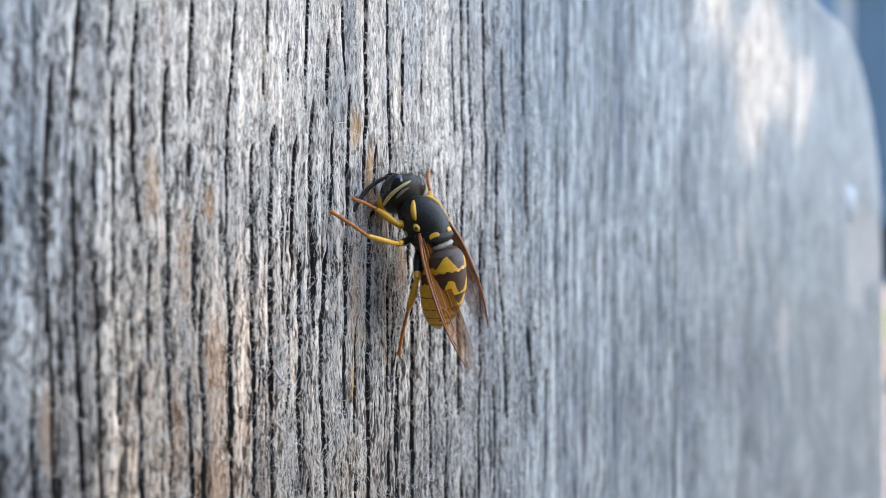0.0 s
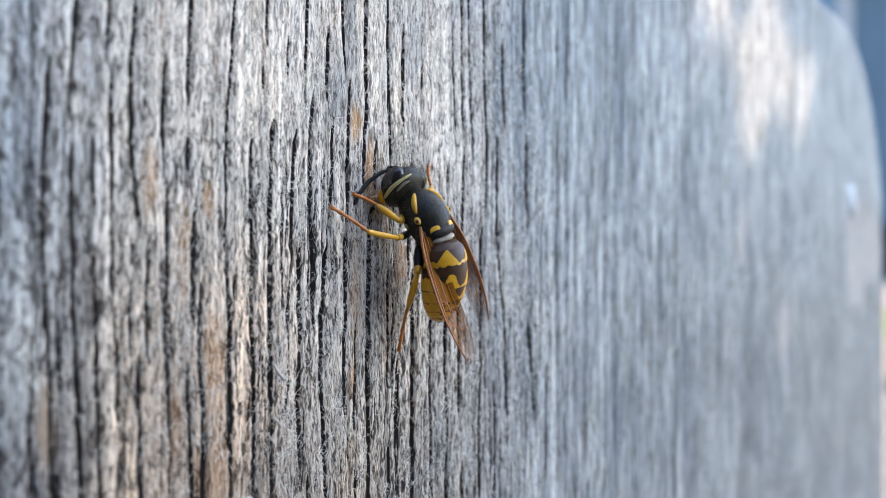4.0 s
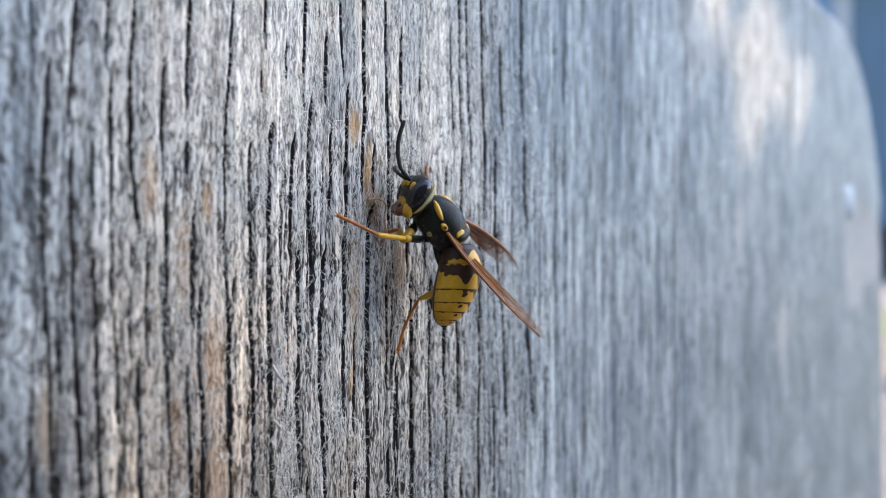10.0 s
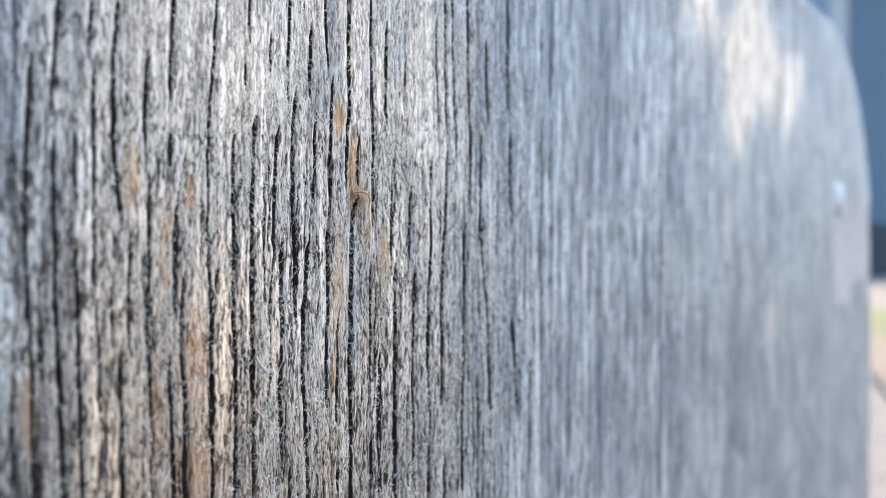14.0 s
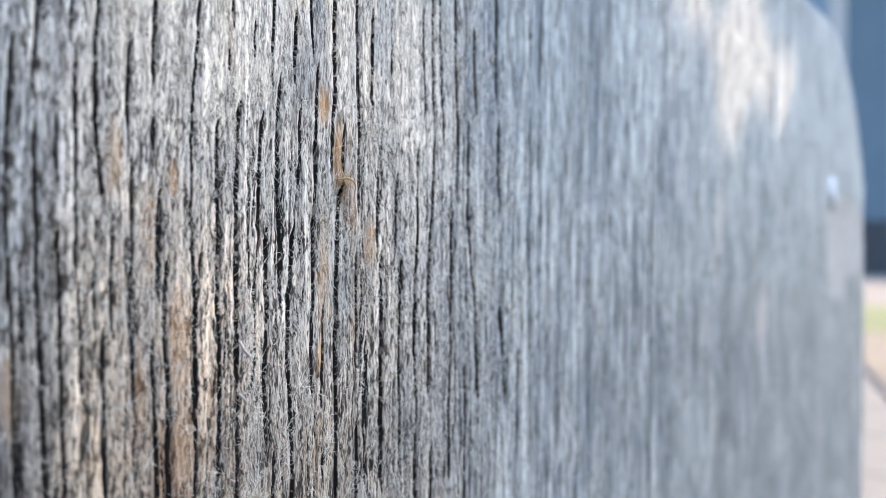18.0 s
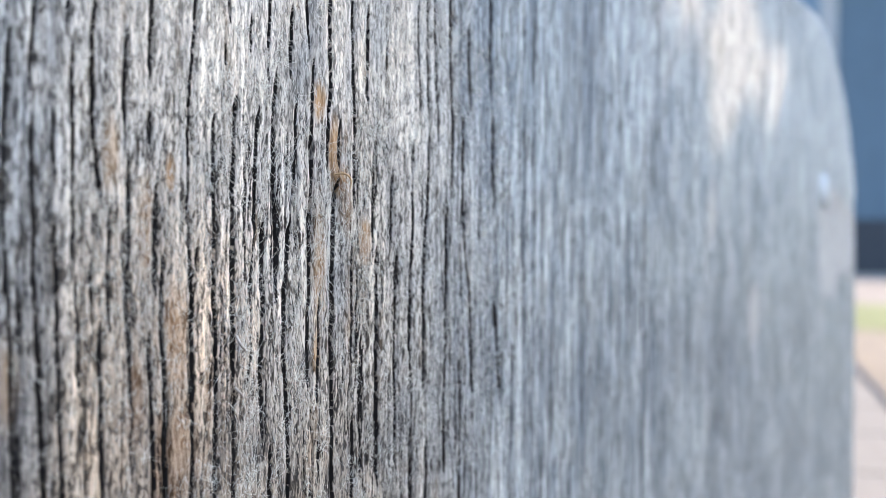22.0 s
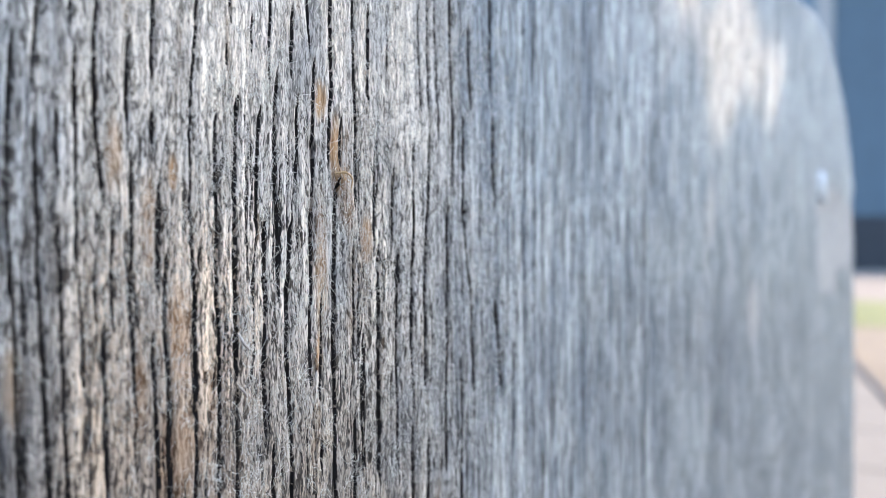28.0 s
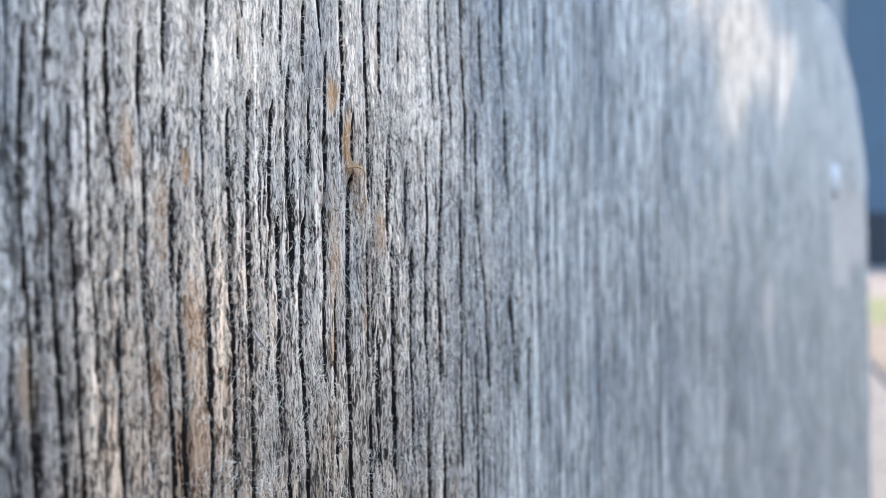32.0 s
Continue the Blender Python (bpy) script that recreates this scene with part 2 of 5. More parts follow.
M_WOOD = wood_material()
M_CRACK = plain("crack_shade", (0.035, 0.028, 0.023), 0.95, 0.4, 1500)
M_SPLIT = plain("split_wood", (0.28, 0.262, 0.25), 0.7, 0.18, 400)
M_CHIP = plain("fresh_split_wood", (0.42, 0.45, 0.48), 0.8, 0.2, 400)
M_FIBRE = plain("wood_fibre", (0.86, 0.78, 0.68), 0.8, 0.25, 300)
M_BLACK = plain("black_chitin", (0.020, 0.019, 0.014), 0.40, 0.4, 5000, relief=0.00005)
M_BLACK.node_tree.nodes["Principled BSDF"].inputs["Specular IOR Level"].default_value = 0.17
M_YELLOW = plain("yellow_chitin", (0.58, 0.30, 0.010), 0.36, 0.12, 2500, relief=0.00001)
M_JAW = plain("jaw_chitin", (0.16, 0.06, 0.02), 0.4, 0.2, 3000)
M_BROWN = plain("brown_black_chitin", (0.050, 0.022, 0.009), 0.42, 0.35, 1500)
M_BROWN.node_tree.nodes["Principled BSDF"].inputs["Specular IOR Level"].default_value = 0.28
M_PALE = plain("pale_chitin", (0.40, 0.33, 0.13), 0.5, 0.12, 2500)
M_FOLD = plain("pale_fold", (0.22, 0.19, 0.14), 0.55, 0.3, 2500)
M_EYE = plain("eye", (0.012, 0.010, 0.012), 0.16, 0.1, 2000)
M_HAIR = plain("hair", (0.16, 0.13, 0.09), 0.6, 0.1, 500)
M_TARSUS = plain("foot_chitin", (0.52, 0.165, 0.02), 0.45, 0.25, 2500)
M_VEIN = plain("wing_vein", (0.28, 0.09, 0.012), 0.40, 0.25, 2500)


def wing_material():
    m, t, b = material("wing_membrane", 0.45)
    b.inputs["Specular IOR Level"].default_value = 0.05
    n = noise_tex(t, 1.0, 4, 0.6, (900, 250, 900))
    t.links.new(ramp(t, n, [(0.35, (0.12, 0.036, 0.002)), (0.65, (0.32, 0.112, 0.004))]), b.inputs["Base Color"])
    tc = t.nodes.new("ShaderNodeTexCoord")
    sep = t.nodes.new("ShaderNodeSeparateXYZ")
    t.links.new(tc.outputs["Object"], sep.inputs[0])
    rng = t.nodes.new("ShaderNodeMapRange")
    for i, v in ((1, -0.0098), (2, -0.0050), (3, 0.24), (4, 0.90)):
        rng.inputs[i].default_value = v
    t.links.new(sep.outputs["Y"], rng.inputs[0])
    t.links.new(rng.outputs[0], b.inputs["Alpha"])
    bump(t, b, n, 0.4, 0.00003)
    return m


M_WING = wing_material()
M_ORANGE = plain("orange_chitin", (0.50, 0.17, 0.03), 0.45, 0.2, 3000)
M_BOUNCE_CUT = plain("bounce_cut", (0.05, 0.042, 0.035), 0.95, 0.3, 12.0)
M_BLOCKER = plain("blocker_dark", (0.035, 0.03, 0.028), 0.8, 0.25, 20.0)
M_GROUND = plain("dry_ground", (0.155, 0.125, 0.085), 0.95, 0.2, 3.0, relief=0.01)
M_GRASS = plain("dry_grass", (0.125, 0.135, 0.045), 0.9, 0.3, 6.0)
M_PATH = plain("gravel_path", (0.175, 0.152, 0.125), 0.95, 0.12, 14.0)
M_PAVING = plain("pale_concrete", (0.130, 0.117, 0.096), 0.9, 0.1, 8.0, relief=0.002)
M_BLUE = plain("blue_cladding", (0.048, 0.083, 0.118), 0.6, 0.1, 2.0)
M_SKY_COVER = plain("sky_cover_blue", (0.10, 0.15, 0.205), 0.8, 0.1, 1.0)
M_DARK = plain("dark_band", (0.02, 0.023, 0.03), 0.8, 0.2, 4.0)
M_TRIM = plain("pale_trim", (0.25, 0.25, 0.25), 0.6, 0.08, 5.0)
M_LEAF = plain("leaf", (0.06, 0.10, 0.025), 0.5, 0.35, 60)
M_BARK = plain("twig_bark", (0.10, 0.075, 0.05), 0.9, 0.3, 200)


# ---------- mesh helpers ----------
def part(name, bm, mat, parent=None, label="", smooth=True):
    me = bpy.data.meshes.new(name)
    bm.to_mesh(me)
    bm.free()
    for m in (mat if isinstance(mat, (list, tuple)) else (mat,)):
        me.materials.append(m)
    if smooth:
        me.shade_smooth()
    ob = new(name, me)
    if parent:
        ob.parent = parent
    if label:
        ob["label"] = label
    return ob


def box_bm(x0, x1, y0, y1, z0, z1, bevel=0.0):
    bm = bmesh.new()
    bmesh.ops.create_cube(bm, size=1)
    bmesh.ops.transform(bm, matrix=Matrix.LocRotScale(((x0 + x1) / 2, (y0 + y1) / 2, (z0 + z1) / 2), None,
                                                      (x1 - x0, y1 - y0, z1 - z0)), verts=bm.verts)
    if bevel:
        bmesh.ops.bevel(bm, geom=bm.edges[:], offset=bevel, segments=2, affect="EDGES")
    return bm


# ---------- the weathered board ----------
# One thick upright plank: long drying cracks along the grain, ridges between them, a rounded top corner.
BOARD_L, BOARD_R, BOARD_TOP, BOARD_THICK = -70.0, 212.0, 49.5, 42.0     # millimetres
CRACKS = []
STATIONS = np.array((-15.0, -10.0, -5.0, 0.0, 5.0, 10.0, 15.0))


def crack(width, top, low, *across):
    """One long drying crack: its width, where it starts and ends, and its place across the board going down."""
    CRACKS.append((width * (1.16 if across[3] < -8 else 1.08), top, low, np.array(across[::-1])))


crack(0.20, 9.6, -60.0, -22.83, -22.83, -23.03, -23.12, -22.82, -22.70, -22.47)
crack(0.18, 60.0, 6.4, -21.14, -21.53, -21.86, -21.86, -21.86, -21.86, -21.86)
crack(0.21, 5.3, -60.0, -21.62, -21.62, -21.57, -21.58, -21.40, -21.15, -20.95)
crack(0.16, 60.0, 9.9, -19.35, -19.66, -19.66, -19.66, -19.66, -19.66, -19.66)
crack(0.20, 9.5, -3.3, -19.44, -19.44, -19.33, -19.26, -19.34, -19.34, -19.34)
crack(0.20, -3.3, -9.9, -19.28, -19.28, -19.28, -19.28, -19.10, -18.93, -18.93)
crack(0.17, -10.7, -13.6, -18.70, -18.70, -18.70, -18.70, -18.70, -18.70, -18.86)
crack(0.16, 5.9, 2.3, -20.51, -20.51, -20.46, -20.44, -20.44, -20.44, -20.44)
crack(0.22, -0.1, -60.0, -20.38, -20.38, -20.38, -20.38, -20.23, -20.09, -19.77)
crack(0.24, 60.0, 0.3, -17.81, -18.20, -18.05, -17.53, -17.53, -17.53, -17.53)
crack(0.14, 0.3, -1.4, -18.15, -18.15, -18.15, -18.17, -18.25, -18.25, -18.25)
crack(0.17, -1.7, -6.6, -18.11, -18.11, -18.11, -18.11, -18.07, -17.89, -17.89)
crack(0.24, -5.8, -60.0, -17.72, -17.72, -17.72, -17.72, -17.72, -17.64, -17.50)
crack(0.18, 10.8, 4.9, -15.96, -16.04, -16.09, -16.09, -16.09, -16.09, -16.09)
crack(0.22, 3.9, -11.4, -15.97, -15.97, -15.97, -15.70, -15.90, -15.68, -15.63)
crack(0.14, 0.8, -7.0, -17.08, -17.08, -17.08, -17.08, -17.10, -16.91, -16.91)
crack(0.23, 60.0, 7.8, -14.16, -14.48, -14.52, -14.52, -14.52, -14.52, -14.52)
crack(0.23, 6.6, 3.7, -14.29, -14.29, -14.45, -14.51, -14.51, -14.51, -14.51)
crack(0.27, 2.7, -4.9, -14.00, -14.00, -14.00, -13.96, -13.98, -13.98, -13.98)
crack(0.23, -6.6, -60.0, -14.44, -14.44, -14.44, -14.44, -14.44, -14.31, -14.12)
crack(0.28, -1.9, -60.0, -13.39, -13.39, -13.39, -13.39, -13.58, -13.36, -13.32)
crack(0.25, 60.0, -60.0, -11.06, -11.51, -11.78, -11.68, -11.41, -11.35, -11.32)
crack(0.22, 7.0, -60.0, -9.68, -9.68, -9.81, -9.73, -9.66, -9.46, -9.53)
crack(0.19, 60.0, 12.3, -8.49, -8.61, -8.61, -8.61, -8.61, -8.61, -8.61)
crack(0.18, 11.6, 9.2, -8.79, -8.88, -8.78, -8.78, -8.78, -8.78, -8.78)
crack(0.33, 8.3, -10.8, -7.70, -7.70, -8.15, -8.27, -8.14, -8.06, -7.99)
crack(0.28, -10.8, -60.0, -8.13, -8.13, -8.13, -8.13, -8.13, -8.13, -8.11)
crack(0.24, 13.7, 10.8, -6.67, -6.81, -6.81, -6.81, -6.81, -6.81, -6.81)
crack(0.30, 7.8, -1.2, -5.80, -5.80, -6.19, -6.30, -6.25, -6.25, -6.25)
crack(0.15, -3.5, -5.7, -6.54, -6.54, -6.54, -6.54, -6.59, -6.62, -6.62)
crack(0.31, 60.0, 11.1, -4.95, -5.32, -5.32, -5.32, -5.32, -5.32, -5.32)
crack(0.20, 10.9, 9.2, -5.16, -5.21, -5.26, -5.26, -5.26, -5.26, -5.26)
crack(0.31, 10.5, -5.9, -4.44, -4.50, -4.65, -4.43, -4.29, -4.24, -4.24)
crack(0.30, 0.2, -14.9, -5.61, -5.61, -5.61, -5.61, -5.58, -5.62, -5.63)
crack(0.26, -15.0, -60.0, -4.92, -4.92, -4.92, -4.92, -4.92, -4.92, -4.92)
crack(0.27, 15.2, 9.6, -2.95, -3.03, -3.00, -3.00, -3.00, -3.00, -3.00)
crack(0.27, 9.0, 2.3, -2.57, -2.57, -2.61, -2.69, -2.69, -2.69, -2.69)
crack(0.38, 0.4, -60.0, -3.00, -3.00, -3.00, -3.07, -3.51, -3.54, -3.20)
crack(0.23, 60.0, 11.8, -1.59, -1.30, -1.30, -1.30, -1.30, -1.30, -1.30)
crack(0.34, 11.9, -12.5, -0.79, -1.01, -1.09, -1.17, -1.28, -1.39, -1.49)
crack(0.22, -14.5, -16.5, -1.70, -1.70, -1.70, -1.70, -1.70, -1.70, -1.71)
crack(0.36, 60.0, 3.7, 0.86, 0.98, 0.69, 0.61, 0.61, 0.61, 0.61)
crack(0.25, 8.0, 3.8, 2.16, 2.16, 1.94, 1.88, 1.88, 1.88, 1.88)
crack(0.43, 3.4, -60.0, 1.70, 1.70, 1.70, 1.43, 1.21, 1.12, 1.32)
crack(0.23, -4.9, -13.4, -0.16, -0.16, -0.16, -0.16, -0.16, -0.31, -0.62)
crack(0.23, -15.9, -18.8, -0.26, -0.26, -0.26, -0.26, -0.26, -0.26, -0.26)
crack(0.32, 60.0, 0.9, 3.30, 3.60, 3.79, 3.67, 3.67, 3.67, 3.67)
crack(0.26, -1.2, -11.1, 3.55, 3.55, 3.55, 3.55, 3.49, 3.47, 3.50)
crack(0.26, -14.5, -60.0, 3.59, 3.59, 3.59, 3.59, 3.59, 3.59, 3.61)
crack(0.26, -8.2, -20.1, 4.52, 4.52, 4.52, 4.52, 4.52, 4.53, 4.50)
crack(0.34, 17.1, 8.8, 5.13, 5.17, 5.25, 5.25, 5.25, 5.25, 5.25)
crack(0.27, 6.3, -1.7, 6.08, 6.08, 5.94, 5.92, 5.80, 5.80, 5.80)
crack(0.28, 14.9, 11.8, 7.40, 7.43, 7.43, 7.43, 7.43, 7.43, 7.43)
crack(0.34, -1.7, -20.4, 6.35, 6.35, 6.35, 6.35, 6.33, 6.33, 6.38)
crack(0.29, 4.7, -1.9, 8.27, 8.27, 8.27, 8.09, 7.97, 7.97, 7.97)
crack(0.29, -1.9, -20.1, 8.91, 8.91, 8.91, 8.91, 8.68, 8.58, 8.70)
crack(0.38, 7.2, -60.0, 11.23, 11.23, 11.03, 10.90, 10.71, 10.58, 10.79)
crack(0.32, 7.9, -14.6, 13.36, 13.36, 13.23, 12.86, 12.52, 12.55, 12.54)
crack(0.32, -18.0, -60.0, 13.05, 13.05, 13.05, 13.05, 13.05, 13.05, 13.05)
crack(0.23, 18.5, 9.2, 11.51, 11.91, 11.91, 11.91, 11.91, 11.91, 11.91)
crack(0.24, 60.0, 9.3, 12.85, 13.10, 13.11, 13.11, 13.11, 13.11, 13.11)
crack(0.25, 60.0, 6.6, 14.03, 14.41, 14.61, 14.61, 14.61, 14.61, 14.61)
crack(0.35, 60.0, 2.8, 16.22, 16.73, 16.74, 16.61, 16.61, 16.61, 16.61)
crack(0.28, 18.7, 10.1, 19.11, 19.49, 19.49, 19.49, 19.49, 19.49, 19.49)
crack(0.28, 10.0, -15.7, 18.21, 18.21, 18.35, 18.44, 19.30, 19.81, 20.14)
crack(0.34, 1.8, -22.1, 15.84, 15.84, 15.84, 15.91, 15.90, 15.92, 15.70)
crack(0.27, -11.8, -60.0, 17.55, 17.55, 17.55, 17.55, 17.55, 17.55, 18.05)
crack(0.41, -7.1, -16.9, 23.55, 23.55, 23.55, 23.55, 23.55, 24.13, 24.82)
crack(0.40, 10.6, 3.1, 23.23, 23.28, 23.47, 23.42, 23.42, 23.42, 23.42)
crack(0.32, -11.2, -20.7, 27.57, 27.57, 27.57, 27.57, 27.57, 27.57, 27.29)
crack(0.30, 60.0, 12.1, 22.82, 22.72, 22.72, 22.72, 22.72, 22.72, 22.72)


def lattice(n, seed):
    return np.random.default_rng(seed).random(n)


def value_noise(u, v, seed):
    """Smooth noise in 0..1 on arrays."""
    iu, iv = np.floor(u).astype(int), np.floor(v).astype(int)
    fu, fv = u - iu, v - iv
    fu, fv = fu * fu * (3 - 2 * fu), fv * fv * (3 - 2 * fv)
    table = lattice(65536, seed)

    def at(a, b):
        return table[(a * 7919 + b * 104729 + seed * 31) & 65535]
    a = at(iu, iv) * (1 - fu) + at(iu + 1, iv) * fu
    b = at(iu, iv + 1) * (1 - fu) + at(iu + 1, iv + 1) * fu
    return a * (1 - fv) + b * fv


def grain_shift(u, v):
    """How far the grain swerves sideways, in millimetres."""
    return 0.9 * (value_noise(u / 18, v / 16, 3) - 0.5) + 0.30 * (value_noise(u / 5, v / 6, 4) - 0.5) \
        + 0.10 * (value_noise(u / 2.0, v / 1.7, 5) - 0.5)


def board_depth(u, v):
    """Depth of the wood below its face at u, v (millimetres)."""
    shift = grain_shift(u, v)
    g = u + shift
    d = 0.20 * value_noise(g / 1.3, v / 30, 11) + 0.13 * value_noise(g / 0.42, v / 8, 12) \
        + 0.10 * value_noise(g / 0.20, v / 0.9, 13) + 0.05 * value_noise(g / 0.12, v / 0.6, 14)
    d *= 1 - 0.35 * np.clip((v - 5) / 4, 0, 1)
    # a small swelling knot
    d -= 0.40 * np.exp(-((u - 1.9) / 0.6) ** 2 - ((v - 3.1) / 0.7) ** 2)
    rng = np.random.default_rng(21)
    far = [(rng.uniform(0.25, 0.5), 90, -90, c + rng.uniform(-0.9, 0.9)) for c in np.arange(29, 130, 2.6)]
    far += [(0.25, 90, -90, c) for c in np.arange(-68, -23, 1.7)]
    small = []
    for c in rng.uniform(-24, 30, 330):
        mid, half = rng.uniform(-24, 5), rng.uniform(1.2, 6)
        small.append((rng.uniform(0.06, 0.12), mid + half, mid - half, c))
    for row in CRACKS + far + small:
        width, top, low, across = row
        main = not np.isscalar(across)
        phase = rng.uniform(0, 99)
        c = np.interp(v, STATIONS, across) if main else across + shift * 0.9
        mid = across[3] if main else across
        cols = np.abs(u[0] - mid) < 2.0
        if not cols.any():
            continue
        uu, vv = u[:, cols], v[:, cols]
        sway = 0.35 if main else 1.0
        wob = sway * (0.17 * (value_noise(vv * 0 + phase * 2, vv / 1.3, 18) - 0.5) + 0.40 * (value_noise(vv * 0 + phase, vv / 3.6, 19) - 0.5)) \
            + 0.08 * (value_noise(vv * 0 + phase * 3, vv / 0.5, 16) - 0.5)
        fade = 1.1 if main else 2.5
        life = value_noise(vv * 0 + phase, vv / 2.6 + phase, 17)
        open_ = ((0.64 + 0.60 * life) if main else (0.20 + 0.95 * life)) * np.clip((top - vv) / fade, 0, 1) * np.clip((vv - low) / fade, 0, 1)
        if main:
            open_ = open_ * (0.86 + 0.14 * np.clip(0.5 - vv / 8, 0, 1))
        x = np.abs(uu + wob - (c[:, cols] if np.ndim(c) else c)) / (0.42 * width * np.maximum(open_, 0.02))
        deep = 1.5 if main else 0.45 if np.abs(mid) < 26 else 0.2
        d[:, cols] += deep * np.clip(open_ * 1.5, 0, 1) * np.clip((1.25 - x) * 1.9, 0, 1)
        d[:, cols] += (0.16 if main else 0.06) * np.clip(open_, 0, 1) * np.exp(-(x / 2.8) ** 2)
    return d


SKIN = []


def board_depth_at(u, v):
    """Depth of the finished skin at places of the face."""
    us, vs, depth = SKIN
    return depth[np.clip(np.searchsorted(vs, v), 0, len(vs) - 1), np.clip(np.searchsorted(us, u), 0, len(us) - 1)]


def quad_mesh(name, pts, quads, mat):
    me = bpy.data.meshes.new(name)
    me.vertices.add(len(pts))
    me.vertices.foreach_set("co", pts.astype(np.float32).ravel())
    me.loops.add(quads.size)
    me.loops.foreach_set("vertex_index", quads.astype(np.int32).ravel())
    me.polygons.add(len(quads))
    me.polygons.foreach_set("loop_start", np.arange(0, quads.size, 4, dtype=np.int32))
    me.update(calc_edges=True)
    me.materials.append(mat)
    me.shade_smooth()
    return me


def make_board():
    us = np.concatenate([np.linspace(BOARD_L - BOARD_THICK, BOARD_L, 8)[:-1], np.arange(BOARD_L, -27, 0.8),
                         np.arange(-27, -24, 0.15), np.arange(-24, 18, 0.045),
                         np.arange(18, 30, 0.08), np.arange(30, 70, 0.2), np.arange(70, BOARD_R, 0.7),
                         np.linspace(BOARD_R, BOARD_R + BOARD_THICK, 12)])
    vs = np.concatenate([np.linspace(-BASE * 1000, -90, 20)[:-1], np.arange(-90, -22, 1.6), np.arange(-22, 22, 0.2),
                         np.arange(22, BOARD_TOP, 1.2), np.arange(BOARD_TOP, BOARD_TOP + 66, 2.2)])
    u, v = np.meshgrid(us, vs)
    depth = board_depth(u, v)
    # past the outline the skin turns back along the edges
    side = np.clip(u - BOARD_R, 0, None) + np.clip(BOARD_L - u, 0, None)
    uc = np.clip(u, BOARD_L, BOARD_R)
    k = np.clip((uc - 160.0) / 52.0, 0, 1)
    top = np.where(k > 0, -15 + 64.5 * np.sqrt(np.clip(1 - k * k, 0, 1)), BOARD_TOP)
    over = np.clip(v - top, 0, None)
    vc = np.minimum(v, top)
    back = np.minimum(np.hypot(side, over), BOARD_THICK)
    chip = np.clip((uc - 163.0) / 1.5, 0, 1) * np.clip((13 - vc) / 5, 0, 1) * (back == 0) * 0.5
    pts = np.stack([uc * MM, (depth + back + chip) * MM, BASE + vc * MM], -1).reshape(-1, 3)
    nr, nc = u.shape
    i = np.arange(nr * nc).reshape(nr, nc)
    quads = np.stack([i[:-1, :-1], i[:-1, 1:], i[1:, 1:], i[1:, :-1]], -1).reshape(-1, 4)
    SKIN.extend((us, vs, depth))
    me = quad_mesh("wooden_board", pts, quads, M_WOOD)
    # the shade inside the cracks, put into a dark colour by depth
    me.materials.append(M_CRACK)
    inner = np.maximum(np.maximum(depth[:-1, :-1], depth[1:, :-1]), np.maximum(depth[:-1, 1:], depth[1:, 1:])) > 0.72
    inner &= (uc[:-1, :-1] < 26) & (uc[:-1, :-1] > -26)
    me.materials.append(M_SPLIT)
    frayed = 5 * value_noise(vc / 5, uc * 0, 41)
    split = (uc > 163.5 + frayed) & (uc < 209) & (vc < 13 - 0.15 * np.abs(uc - 168)) & (vc > -4 - 14 * value_noise(uc / 4, uc * 0, 42)) & (back == 0)
    split = split[:-1, :-1] & ~inner
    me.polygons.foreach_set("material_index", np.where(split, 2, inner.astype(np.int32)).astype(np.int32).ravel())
    ob = new("wooden_board", me)
    tagged(ob, "weathered silver-grey wooden board with deep drying cracks", "board")
    return ob


board = make_board()



def tube_points(line, radii, sides=6):
    """Vertices and faces of a tube along a line of points."""
    n = len(line)
    tang = np.gradient(line, axis=0)
    tang /= np.linalg.norm(tang, axis=1)[:, None] + 1e-12
    ref = np.array((0.31, 0.17, 0.93)) if abs(tang[0][2]) < 0.9 else np.array((0.93, 0.31, 0.17))
    side = np.cross(tang, ref)
    side /= np.linalg.norm(side, axis=1)[:, None] + 1e-12
    up = np.cross(tang, side)
    a = np.arange(sides) * 2 * math.pi / sides
    ring = np.cos(a)[None, :, None] * side[:, None] + np.sin(a)[None, :, None] * up[:, None]
    verts = (line[:, None] + ring * np.asarray(radii)[:, None, None]).reshape(-1, 3)
    faces = [(i * sides + k, i * sides + (k + 1) % sides, (i + 1) * sides + (k + 1) % sides, (i + 1) * sides + k)
             for i in range(n - 1) for k in range(sides)]
    faces += [tuple(range(sides))[::-1], tuple((n - 1) * sides + k for k in range(sides))]
    return verts, faces


def smooth_line(points, n):
    """A smooth line through a few points."""
    p = np.array(points, float)
    t = np.linspace(0, len(p) - 1, n)
    out = np.empty((n, p.shape[1]))
    for j, x in enumerate(t):
        i = min(int(x), len(p) - 2)
        f = x - i
        a, b, c, d = p[max(i - 1, 0)], p[i], p[i + 1], p[min(i + 2, len(p) - 1)]
        out[j] = 0.5 * (2 * b + (c - a) * f + (2 * a - 5 * b + 4 * c - d) * f * f + (3 * b - a - 3 * c + d) * f ** 3)
    return out


